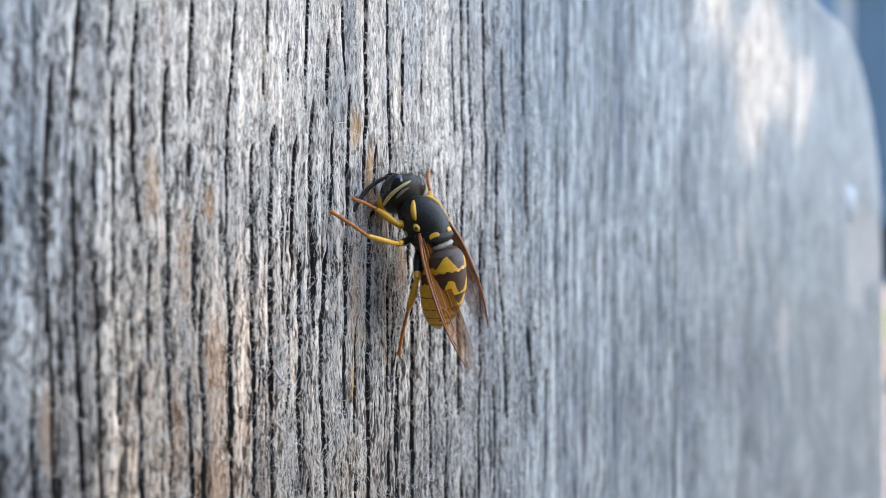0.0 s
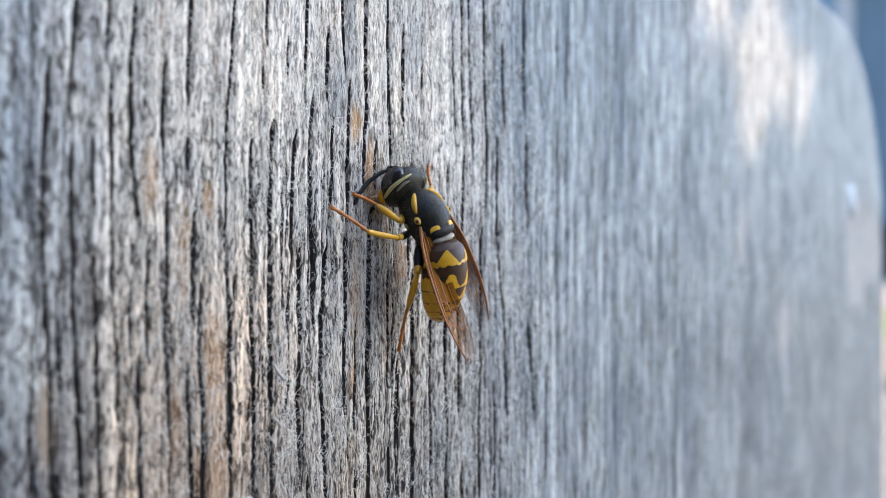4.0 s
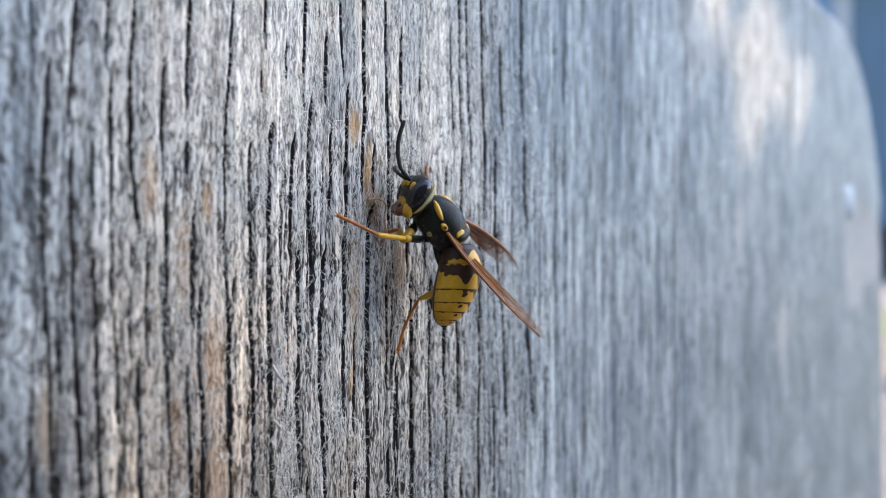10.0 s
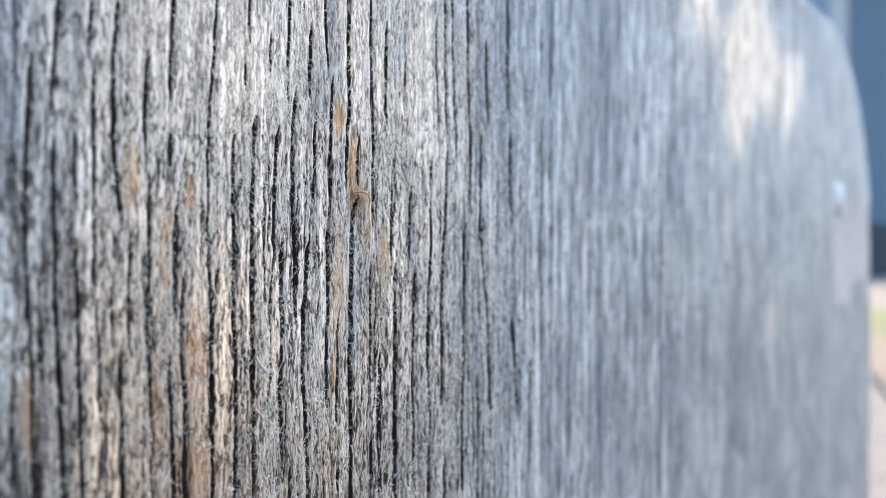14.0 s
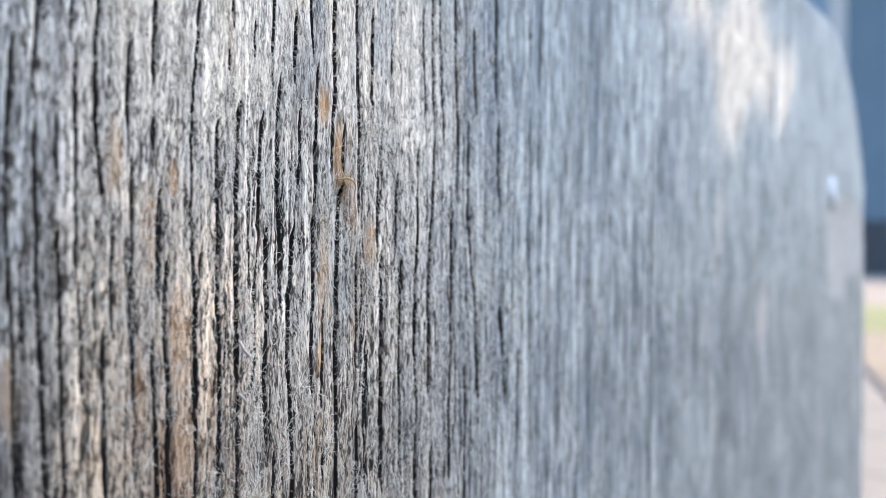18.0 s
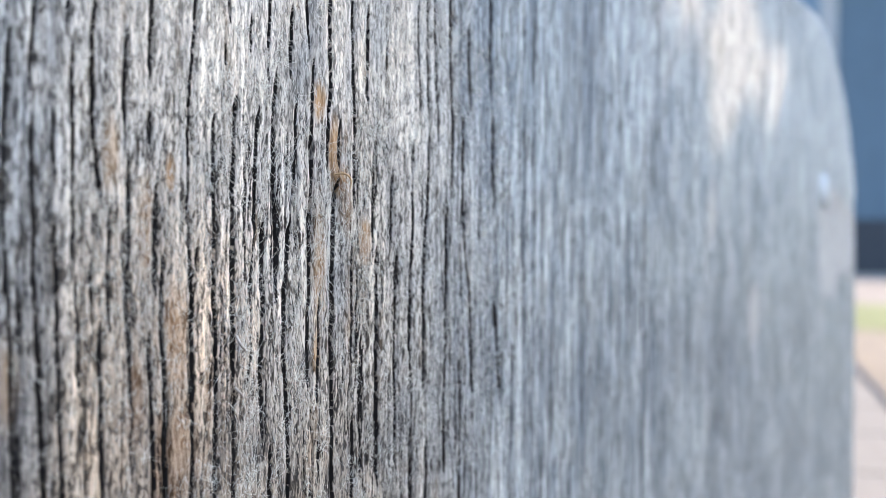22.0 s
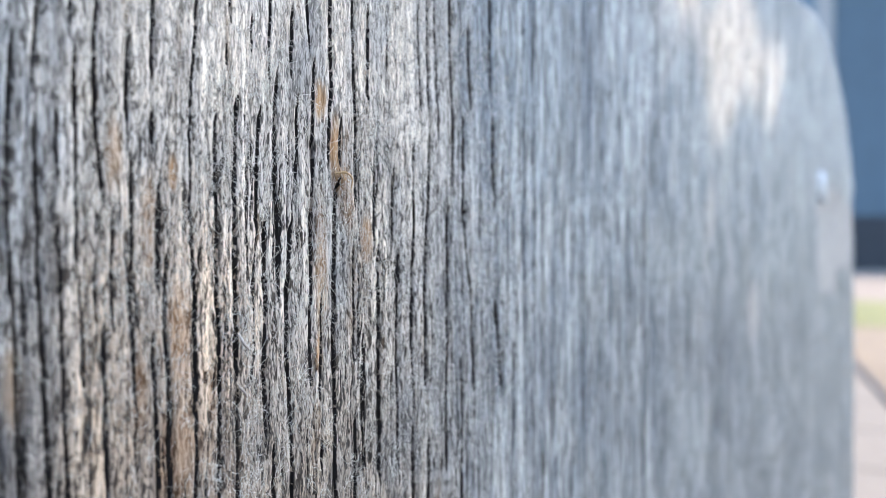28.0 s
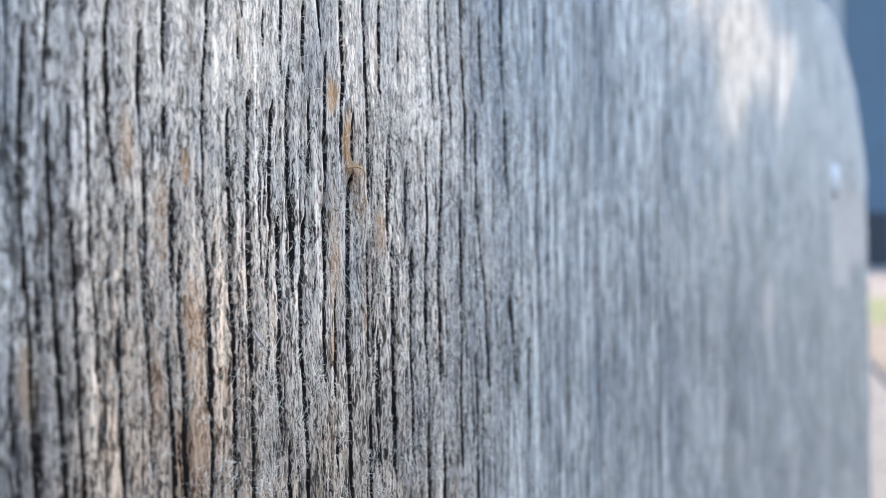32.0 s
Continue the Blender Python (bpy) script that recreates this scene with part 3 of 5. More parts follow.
def mesh_splinter():
    """A short lifted flake at the head of the split strip."""
    bm = bmesh.new()
    rows = ((163.0, 14.5, -0.1), (162.5, 11.0, 0.5), (164.5, 7.0, 0.1))
    vs = []
    for u, v, out in rows:
        for du, o in ((0.0, -0.4), (2.0, out), (8.0, out * 0.9), (10.0, -0.4)):
            vs.append(bm.verts.new(((u + du) * MM, -o * MM, BASE + v * MM)))
    for i in range(2):
        for j in range(3):
            a = i * 4 + j
            bm.faces.new((vs[a], vs[a + 1], vs[a + 5], vs[a + 4]))
    bm.faces.new((vs[3], vs[2], vs[1], vs[0]))
    bm.faces.new((vs[8], vs[9], vs[10], vs[11]))
    bmesh.ops.recalc_face_normals(bm, faces=bm.faces[:])
    return bm


def make_fibres(count):
    """Loose curled wood fibres that fray from the ridges."""
    rng = np.random.default_rng(5)
    u = rng.uniform(-24, 27, count * 2)
    u = u[rng.random(count * 2) < 1.1 - np.abs(u + 1) / 30][:count]
    count = len(u)
    v = rng.uniform(-22, 19, count)
    felt = 0.55 * value_noise(u / 0.8 + 40, v / 1.8, 31) + 0.45 * value_noise(u / 3.5, v / 5, 32) - 0.06 * np.clip((v - 4) / 3, 0, 1)
    keep = felt > rng.uniform(0.33, 0.75, count)
    u, v = u[keep], v[keep]
    count = len(u)
    skin = board_depth_at(u, v)
    on = skin < 0.46
    u, v, skin = u[on], v[on], skin[on]
    count = len(u)
    base = np.stack([u, skin + 0.02, v], -1)
    length = rng.uniform(0.20, 0.65, count)
    length[::25] *= 1.8
    along = np.where(rng.random(count) < 0.7, -1.0, 1.0)[:, None]
    way = np.stack([rng.normal(0, 0.55, count), -np.abs(rng.normal(0.12, 0.12, count)), np.ones(count)], -1) * along
    way[:, 1] = -np.abs(way[:, 1])
    way /= np.linalg.norm(way, axis=1)[:, None]
    curl = rng.normal(0, 1.0, (count, 3)) * np.array((1.3, 0.35, 1.0))
    steps = np.linspace(0, 1, 6)
    line = base[:, None] + way[:, None] * (steps * 1.0)[None, :, None] * length[:, None, None] \
        + curl[:, None] * (steps ** 2)[None, :, None] * length[:, None, None] * 0.5
    line[:, :, 1] = np.minimum(line[:, :, 1], base[:, None, 1] + 0.01)
    thick = rng.uniform(0.009, 0.020, count)
    tang = np.gradient(line, axis=1)
    tang /= np.linalg.norm(tang, axis=2)[..., None]
    side = np.cross(tang, np.array((0.2, 1.0, 0.1)))
    side /= np.linalg.norm(side, axis=2)[..., None]
    up = np.cross(tang, side)
    taper = np.array((1.0, 1.0, 0.95, 0.85, 0.7, 0.4))
    ring = []
    for k in range(3):
        a = k * 2 * math.pi / 3
        ring.append(line + (math.cos(a) * side + math.sin(a) * up) * (thick[:, None] * taper[None, :])[..., None])
    pts = np.stack(ring, 2).reshape(-1, 3)
    pts = np.stack([pts[:, 0] * MM, pts[:, 1] * MM, BASE + pts[:, 2] * MM], -1)
    quads = []
    first = np.arange(count) * 18
    for i in range(5):
        for k in range(3):
            quads.append(np.stack([first + i * 3 + k, first + i * 3 + (k + 1) % 3,
                                   first + i * 3 + 3 + (k + 1) % 3, first + i * 3 + 3 + k], -1))
    ob = new("wood_fibres", quad_mesh("wood_fibres", pts, np.concatenate(quads), M_FIBRE))
    tagged(ob, "pale frayed fibres standing off the weathered board", "wood fibres", kind="stuff")


def curl_bm(points, thick, flat=0.5):
    """A curled shaving: a flattened tube along a few places on the face (across, out, up in millimetres)."""
    line = smooth_line(points, 18)
    line = np.stack([line[:, 0] * MM, -line[:, 1] * MM, BASE + line[:, 2] * MM], -1)
    v, f = tube_points(line, thick * MM * np.interp(np.linspace(0, 1, 18), (0, 0.2, 0.7, 1), (0.7, 1, 0.8, 0.25)), 7)
    bm = bmesh.new()
    vs = [bm.verts.new(p) for p in v]
    for q in f:
        bm.faces.new([vs[k] for k in q])
    return bm


M_SHAVING = plain("pale_shaving", (0.52, 0.46, 0.39), 0.8, 0.2, 900)
M_TAN = plain("tan_shaving", (0.50, 0.34, 0.17), 0.8, 0.2, 900)
part("shaving", curl_bm(((-8.15, 0.0, -7.6), (-8.1, 0.45, -8.2), (-7.85, 0.55, -8.5), (-7.6, 0.2, -8.7)), 0.11), M_SHAVING, board, "pale lifted shaving")
part("shaving", curl_bm(((-8.0, 0.2, -8.2), (-8.3, 0.5, -8.6), (-8.35, 0.3, -8.9)), 0.09), M_SHAVING, board, "pale lifted shaving")
part("shaving", curl_bm(((-8.2, 0.0, -11.0), (-8.0, 0.4, -11.4), (-7.7, 0.3, -11.8)), 0.09), M_SHAVING, board, "pale lifted shaving")
part("shaving", curl_bm(((0.9, 0.1, 3.4), (1.6, 0.6, 3.5), (2.3, 0.6, 3.1), (2.6, 0.2, 2.3)), 0.085), M_TAN, board, "tan curled shaving")
splinter = part("splinter", mesh_splinter(), M_CHIP, board, "pale lifted splinter")
make_fibres(75000)

# ---------- ground and distance ----------
def sheet(name, x0, x1, y0, y1, z, mat, kind="structure"):
    bm = bmesh.new()
    bm.faces.new([bm.verts.new(p) for p in ((x0, y0, z), (x1, y0, z), (x1, y1, z), (x0, y1, z))])
    ob = part(name, bm, mat, smooth=False)
    ob["kind"] = kind
    return ob


sheet("ground", -2000, 2000, -2000, 2000, 0, M_GROUND)


def distance_frame(along):
    """A frame on the ground whose y runs along the view past the board's edge."""
    a = radians(9.0)
    return Matrix.Translation((along * math.cos(a), along * math.sin(a), 0)) @ Matrix.Rotation(a - radians(90), 4, "Z")


SIGHT_BACK = -53.5


def strip(name, near, far, z, mat, label, kind="structure"):
    """A band of ground across the view, with an uneven edge."""
    bm = bmesh.new()
    rng = random.Random(name)
    n = 60
    rows = [[], []]
    for i in range(n + 1):
        x = -22 + 44 * i / n
        for k, y in enumerate((near, far)):
            rows[k].append(bm.verts.new((x, y + rng.uniform(-0.12, 0.12), z)))
    for i in range(n):
        bm.faces.new((rows[0][i], rows[0][i + 1], rows[1][i + 1], rows[1][i]))
    ob = part(name, bm, mat, smooth=False)
    ob.matrix_world = distance_frame(0)
    tagged(ob, label, kind=kind)


# unseen dark slab, added to keep warm ground bounce off the board
bounce_slab = part("soil_bed", box_bm(-7, 2.6, -7, 5, -0.2, 0.02), M_BOUNCE_CUT, smooth=False)
tagged(bounce_slab, "unseen dark slab added to cut light bounced off the ground", kind="structure")
strip("grass", 10.8, 15.2, 0.012, M_GRASS, "yellow-green strip of short dry grass")
strip("path", 15.2, 30.4, 0.008, M_PATH, "pale sunlit gravel path")

# pale paving this side of a dark edging strip
EDGE_A, EDGE_B = Vector((7.54, 1.29, 0)), Vector((6.04, 0.86, 0))
EDGE_WAY = (EDGE_A - EDGE_B).normalized()
EDGE_SIDE = Vector((-EDGE_WAY.y, EDGE_WAY.x, 0))


def slab_bm(a, b, side, height, depth):
    """A flat slab between two points, reaching sideways."""
    bm = bmesh.new()
    foot = [a, b, b + side * depth, a + side * depth]
    low = [bm.verts.new(p) for p in foot]
    top = [bm.verts.new(p + Vector((0, 0, height))) for p in foot]
    bm.faces.new(top)
    for i in range(4):
        bm.faces.new((low[i], low[(i + 1) % 4], top[(i + 1) % 4], top[i]))
    bmesh.ops.recalc_face_normals(bm, faces=bm.faces[:])
    return bm


edging = part("edging_strip", slab_bm(EDGE_A + EDGE_WAY * 2, EDGE_B - EDGE_WAY * 5, -EDGE_SIDE, 0.05, 0.035), M_DARK, smooth=False)
tagged(edging, "dark edging strip along the paving", kind="structure")
paving = tagged(new("pavement", None), "pale pinkish concrete paving slabs in sunlight", kind="structure")
slab_data = None
for i in range(11):
    for j in range(6):
        p = EDGE_A + EDGE_WAY * (2 - i * 0.82) + EDGE_SIDE * (0.02 + j * 0.82)
        ob = part("paving_slab", slab_bm(Vector((0, 0, 0)), -EDGE_WAY * 0.80, EDGE_SIDE, 0.04, 0.80), M_PAVING, paving, smooth=False) if slab_data is None else new("paving_slab", slab_data)
        slab_data = ob.data
        ob.parent = paving
        ob.location = p


# unseen dark wall, added behind the camera to hold back the front skylight
blocker_wall = part("wall_south", box_bm(-1.3, 1.3, -0.06, 0.06, 0, 1.7, 0.004), M_BLOCKER, smooth=False)
blocker_wall.matrix_world = Matrix.Translation((-0.72, -0.57, 0)) @ Matrix.Rotation(radians(SIGHT_BACK), 4, "Z")
tagged(blocker_wall, "unseen dark wall added behind the camera to block front light", kind="structure")


def building():
    ob = new("house", None)
    ob.matrix_world = distance_frame(30.5)
    part("wall", box_bm(-0.9, 16, 0, 9, 1.75, 9.3, 0.02), M_BLUE, ob, "blue-grey clad wall", smooth=False)
    part("plinth", box_bm(-0.95, 16.05, -0.06, 9.05, 0, 1.75, 0.02), M_DARK, ob, "dark band along the base", smooth=False)
    part("corner_trim", box_bm(-1.45, -0.9, -0.08, 0.4, 1.75, 9.6, 0.03), M_TRIM, ob, "pale grey corner board", smooth=False)
    part("roof", box_bm(-1.5, 16.4, -0.35, 9.4, 9.3, 9.55, 0.04), M_TRIM, ob, "pale flat roof edge", smooth=False)
    tagged(ob, "blue-grey clad house with a dark base and pale trim", "house")


building()


# blue backdrop block, added where the sky behind would be too bright
def sky_cover():
    ob = new("house", None)
    ob.matrix_world = distance_frame(46)
    part("wall", box_bm(-14, -1.0, 0, 9, 0, 15.5, 0.03), M_SKY_COVER, ob, "pale blue face of the backdrop", smooth=False)
    part("roof", box_bm(-14.3, -0.7, -0.3, 9.3, 15.5, 15.9, 0.04), M_TRIM, ob, "pale top of the backdrop", smooth=False)
    tagged(ob, "tall pale blue backdrop added to cover the overbright sky", "house")


sky_cover()


# ---------- unseen leafy branch, added to shade the board but for a sun patch ---
def lit(u, v):
    """The gap in the leaves, shaped to let the sun patch onto the board (millimetres on the board)."""
    tongue = 87 < u < 99 and 12.5 + 0.9 * abs(u - 94) < v < 36
    head = (24 if u < 100 else 27) < v < 46 and 86 + max(0, v - 31) < u < 119 - 1.1 * max(0, v - 31)
    finger = 121 < u < 133 and 20 + 0.5 * abs(u - 128) < v < 36
    between = 106 < u < 123 and 24 < v < 34
    left = 65 < u < 82 and 19 < v < 46 and not (69 < u < 82 and 18 < v < 25)
    return tongue or head or finger or between or left


BRANCH_AT = Vector((0.07, 0, BASE - 0.01)) + TO_SUN * 0.5


def gap_over(p):
    q = p - TO_SUN * (p.y / TO_SUN.y)
    return lit(q.x / MM, (q.z - BASE) / MM)


def shade_branch():
    rng = random.Random(12)
    x = TO_SUN.cross(Vector((0, 0, 1))).normalized()
    y = x.cross(TO_SUN).normalized()
    verts, faces = [], []
    for _ in range(11000):
        u, v, far = rng.uniform(-95, 245), rng.uniform(-95, 80), rng.uniform(0.44, 0.56)
        o = Vector((u * MM, 0, BASE + v * MM)) + TO_SUN * far
        t = rng.uniform(0, 2 * math.pi)
        e1 = (x * math.cos(t) + y * math.sin(t) + TO_SUN * rng.uniform(-0.5, 0.5)).normalized()
        e2 = (TO_SUN.cross(e1) + TO_SUN * rng.uniform(-0.4, 0.4)).normalized()
        shape = [(-1, 0, 0), (-0.4, 0.38, 0.1), (0.35, 0.36, 0.1), (1, 0, -0.12), (0.35, -0.36, 0.1), (-0.4, -0.38, 0.1), (-0.3, 0, 0), (0.4, 0, 0)]
        n = e1.cross(e2)
        pts = None
        if lit(u, v):
            # a few small leaves cross the gap, added to dim the patch
            if rng.random() < ((0.10 if v > 29 else 0.6) if u < 85 else 0.30 if 105 < u < 121 and v < 27 else 0.03):
                pts = [o + (e1 * p + e2 * q + n * r) * 0.0032 for p, q, r in shape]
        else:
          for size in (rng.uniform(0.012, 0.021), 0.008, 0.005, 0.003):
            pts = [o + (e1 * p + e2 * q + n * r) * size for p, q, r in shape]
            if not any(gap_over(a.lerp(b, 0.5)) for i, a in enumerate(pts) for b in pts[i:]):
                break
            pts = None
        if pts is None:
            continue
        i = len(verts)
        verts += [tuple(p - BRANCH_AT) for p in pts]
        faces += [(i, i + 6, i + 1), (i + 1, i + 6, i + 7, i + 2), (i + 2, i + 7, i + 3), (i, i + 5, i + 6), (i + 5, i + 4, i + 7, i + 6), (i + 4, i + 3, i + 7)]
    bm = bmesh.new()
    vs = [bm.verts.new(p) for p in verts]
    for f in faces:
        bm.faces.new([vs[k] for k in f])
    ob = new("shrub", None)
    ob.location = BRANCH_AT
    leaves = part("leaves", bm, M_LEAF, ob, smooth=False)
    runs = [[x * (0.32 - 0.13 * i) + y * (b + 0.01 * math.sin(i * 2 + k)) + TO_SUN * 0.075 for i in range(6)]
            for k, b in enumerate((-0.17, -0.11, 0.13, 0.18))]
    stem = Vector((0.62, -0.62, 0)) - BRANCH_AT
    stem.z = -BRANCH_AT.z
    runs += [[stem, stem + Vector((0.02, 0.01, 0.6)), stem + Vector((-0.04, 0.03, 1.2)), x * 0.36 + y * 0.1 + TO_SUN * 0.08, x * 0.33 + y * -0.2 + TO_SUN * 0.08]]
    for k, run in enumerate(runs):
        line = np.array([tuple(p) for p in run])
        thick = (0.016, 0.004) if k == len(runs) - 1 else (0.004, 0.0012)
        v, f = tube_points(smooth_line(line, 24), np.linspace(*thick, 24), 8)
        bm = bmesh.new()
        vs = [bm.verts.new(p) for p in v]
        for q in f:
            bm.faces.new([vs[i] for i in q])
        part("stem" if k == len(runs) - 1 else "twig", bm, M_BARK, ob)
    tagged(ob, "unseen leafy shrub added to shade the board", "shrub")
    return ob


branch = shade_branch()

# ---------- the wasp ----------
# Its own space: x to its right, y forward, z out of its back; lengths in millimetres here.
def mesh_bm(verts, faces):
    bm = bmesh.new()
    vs = [bm.verts.new(tuple(c * MM for c in p)) for p in verts]
    for f in faces:
        bm.faces.new([vs[i] for i in f])
    return bm


def tube_bm(line, radii, sides=10):
    return mesh_bm(*tube_points(np.array(line, float), radii, sides))


def blob(rx, ry, rz, at, turn=(0, 0, 0), u=24, v=16):
    bm = bmesh.new()
    bmesh.ops.create_uvsphere(bm, u_segments=u, v_segments=v, radius=1)
    m = Matrix.LocRotScale([c * MM for c in at], Euler([radians(a) for a in turn]), (rx * MM, ry * MM, rz * MM))
    bmesh.ops.transform(bm, matrix=m, verts=bm.verts)
    return bm


wasp = new("wasp", None)
tagged(wasp, "black and yellow wasp clinging to the weathered board", "wasp")

NECK = Vector((0, 2.28, 0.12))
WAIST = Vector((0, -1.88, -0.06))


def thorax_radius(y):
    """Half width and half height of the thorax along its length."""
    k = (y - 0.1) / 2.45
    w = max(0.0, 1 - abs(k) ** 2.3) ** 0.5
    return 1.62 * w, 1.72 * w


def make_thorax():
    verts, faces, n, ring = [], [], 30, 40
    for i in range(n + 1):
        y = 0.1 - 2.449 + 4.898 * i / n
        w, h = thorax_radius(y)
        drop = -0.25 - 0.28 * ((y - 0.2) / 2.0) ** 2
        for k in range(ring):
            a = 2 * math.pi * k / ring
            verts.append((w * math.sin(a), y, drop + h * math.cos(a) * (1.0 if math.cos(a) > 0 else 0.9)))
    for i in range(n):
        for k in range(ring):
            a, b = i * ring + k, i * ring + (k + 1) % ring
            faces.append((a, a + ring, b + ring, b))
    faces += [tuple(range(ring)), tuple(n * ring + k for k in reversed(range(ring)))]
    return part("thorax", mesh_bm(verts, faces), M_BLACK, wasp)


def on_thorax(y, angle, lift=0.0):
    """A place on the thorax skin: along it, and degrees round from the back (minus: its left)."""
    w, h = thorax_radius(y)
    drop = -0.25 - 0.28 * ((y - 0.2) / 2.0) ** 2
    a = radians(angle)
    return ((w + lift) * math.sin(a), y, drop + (h + lift) * math.cos(a))


make_thorax()
for side in (-1, 1):
    # pronotal stripe, tegula, scutellum spot, pale patch under the wing
    line = smooth_line([on_thorax(1.75, 26 * side, -0.02), on_thorax(1.45, 36 * side, -0.01), on_thorax(1.0, 46 * side, -0.02),
                        on_thorax(0.6, 52 * side, -0.03), on_thorax(0.3, 55 * side, -0.05)], 16)
    part("shoulder_stripe", tube_bm(line, 0.20 * np.sin(np.linspace(0.35, 2.85, 16)) ** 1.4 + 0.03, 8), M_YELLOW, wasp, "yellow shoulder stripe")
    part("tegula", blob(0.27, 0.32, 0.22, on_thorax(-0.15, 62 * side, -0.03)), M_YELLOW, wasp, "yellow wing-base scale")
    part("tegula_pit", blob(0.13, 0.15, 0.12, on_thorax(-0.20, 61 * side, 0.14)), M_BROWN, wasp)
    part("scutellum_spot", blob(0.40, 0.29, 0.12, on_thorax(-1.32, 32 * side, 0.02), (16, 32 * side, 0)), M_YELLOW, wasp, "yellow spot")
    part("side_spot", blob(0.10, 0.22, 0.24, on_thorax(0.1, 105 * side, -0.04)), M_PALE, wasp, "pale yellow spot")
# ridge between the back plate and the scutellum
part("scutellum", blob(1.08, 0.46, 0.42, (0, -1.50, 0.64), (22, 0, 0)), M_BLACK, wasp)
part("waist_fold", blob(0.98, 0.30, 0.50, (0, -1.98, 0.22), (28, 0, 0)), M_FOLD, wasp, "pale grey fold at the waist")
part("propodeum", blob(1.15, 0.7, 1.15, (0, -1.65, -0.40), (-15, 0, 0)), M_BLACK, wasp)
part("petiole", tube_bm(smooth_line([(0, -1.8, -0.35), (0, -2.05, -0.26), (0, -2.3, -0.2)], 8), [0.5, 0.36, 0.28, 0.25, 0.25, 0.27, 0.3, 0.34]), M_BLACK, wasp)


def make_hair(name, parent, places, length, seed, mat):
    rng = np.random.default_rng(seed)
    verts, faces = [], []
    for p, nrm in places:
        n = np.array(nrm) + rng.normal(0, 0.35, 3)
        n /= np.linalg.norm(n)
        t = np.cross(n, rng.normal(0, 1, 3))
        t *= 0.005 / np.linalg.norm(t)
        b = np.cross(n, t)
        o, tip = np.array(p), np.array(p) + n * length * rng.uniform(0.5, 1.2)
        i = len(verts)
        verts += [o + t, o - t * 0.5 + b * 0.8, o - t * 0.5 - b * 0.8, tip]
        faces += [(i, i + 1, i + 3), (i + 1, i + 2, i + 3), (i + 2, i, i + 3)]
    return part(name, mesh_bm(verts, faces), mat, parent, "fine pale hairs", smooth=False)


hair_rng = np.random.default_rng(8)
hair_places = []
for _ in range(700):
    y, a = hair_rng.uniform(-2.0, 2.1), hair_rng.choice((-1, 1)) * hair_rng.uniform(45, 140)
    p = on_thorax(y, a)
    hair_places.append((p, (math.sin(radians(a)), 0.3 * y, math.cos(radians(a)))))
make_hair("thorax_hair", wasp, hair_places, 0.34, 9, M_HAIR)

# head: its own origin at the neck; y out of the face, z to the crown
head = part("head", blob(1.74, 0.86, 1.5, (0, 0.72, -0.25), u=36, v=24), M_BLACK, wasp)
for side in (-1, 1):
    part("eye", blob(0.54, 0.64, 1.08, (1.24 * side, 0.92, -0.03), (8, 6 * side, 10 * side)), M_EYE, head, "glossy dark compound eye")
    part("temple_stripe", tube_bm(smooth_line([(0.95 * side, 0.18, 1.02), (1.42 * side, 0.22, 0.55), (1.68 * side, 0.42, -0.25),
                                               (1.45 * side, 0.62, -1.0), (1.05 * side, 0.8, -1.35)], 14),
                                  0.125 * np.sin(np.linspace(0.4, 2.7, 14))), M_PALE, head, "yellow stripe behind the eye")
    part("occiput_stripe", tube_bm(smooth_line([(1.00 * side, -0.02, 0.62), (1.28 * side, 0.10, 0.20), (1.38 * side, 0.16, -0.35)], 12),
                                   0.10 * np.sin(np.linspace(0.3, 2.8, 12))), M_FOLD, head, "faint pale stripe at the back of the head")
    part("jaw_base", blob(0.40, 0.36, 0.50, (0.92 * side, 1.06, -1.28), (-20, 14 * side, 0)), M_YELLOW, head, "yellow base of the jaw")
    part("eye_notch", blob(0.26, 0.18, 0.30, (0.88 * side, 1.43, 0.28), (0, 0, 20 * side)), M_YELLOW, head, "yellow spot in the eye's notch")
    part("mandible", tube_bm(smooth_line([(0.72 * side, 1.15, -1.10), (0.64 * side, 1.36, -1.48), (0.32 * side, 1.45, -1.68), (0.05 * side, 1.44, -1.72)], 10),
                             [0.26, 0.29, 0.30, 0.29, 0.27, 0.24, 0.20, 0.16, 0.11, 0.04]), M_JAW, head, "brown jaw")
    part("antenna_socket", blob(0.17, 0.12, 0.17, (0.30 * side, 1.42, 0.40)), M_BLACK, head)
part("clypeus", blob(0.98, 0.24, 0.66, (0, 1.28, -0.78), (-14, 0, 0)), M_YELLOW, head, "yellow face shield")
part("frons_mark", blob(0.34, 0.14, 0.24, (0, 1.53, 0.42)), M_YELLOW, head, "yellow mark between the antennae")
for x in (-0.22, 0.0, 0.22):
    part("ocellus", blob(0.10, 0.10, 0.10, (x, 0.72 + (0.18 if x == 0 else 0), 1.17)), M_EYE, head)
hair_places = []
for _ in range(1000):
    a, b = hair_rng.uniform(0, 2 * math.pi), hair_rng.uniform(-0.3, 1.0)
    n = (math.cos(a) * math.sqrt(1 - b * b), 0.6 * math.sin(a) * math.sqrt(1 - b * b), b)
    hair_places.append(((1.72 * n[0], 0.75 + 0.82 * math.sin(a) * math.sqrt(1 - b * b), -0.25 + 1.45 * b), n))
make_hair("head_hair", head, hair_places, 0.4, 10, M_HAIR)


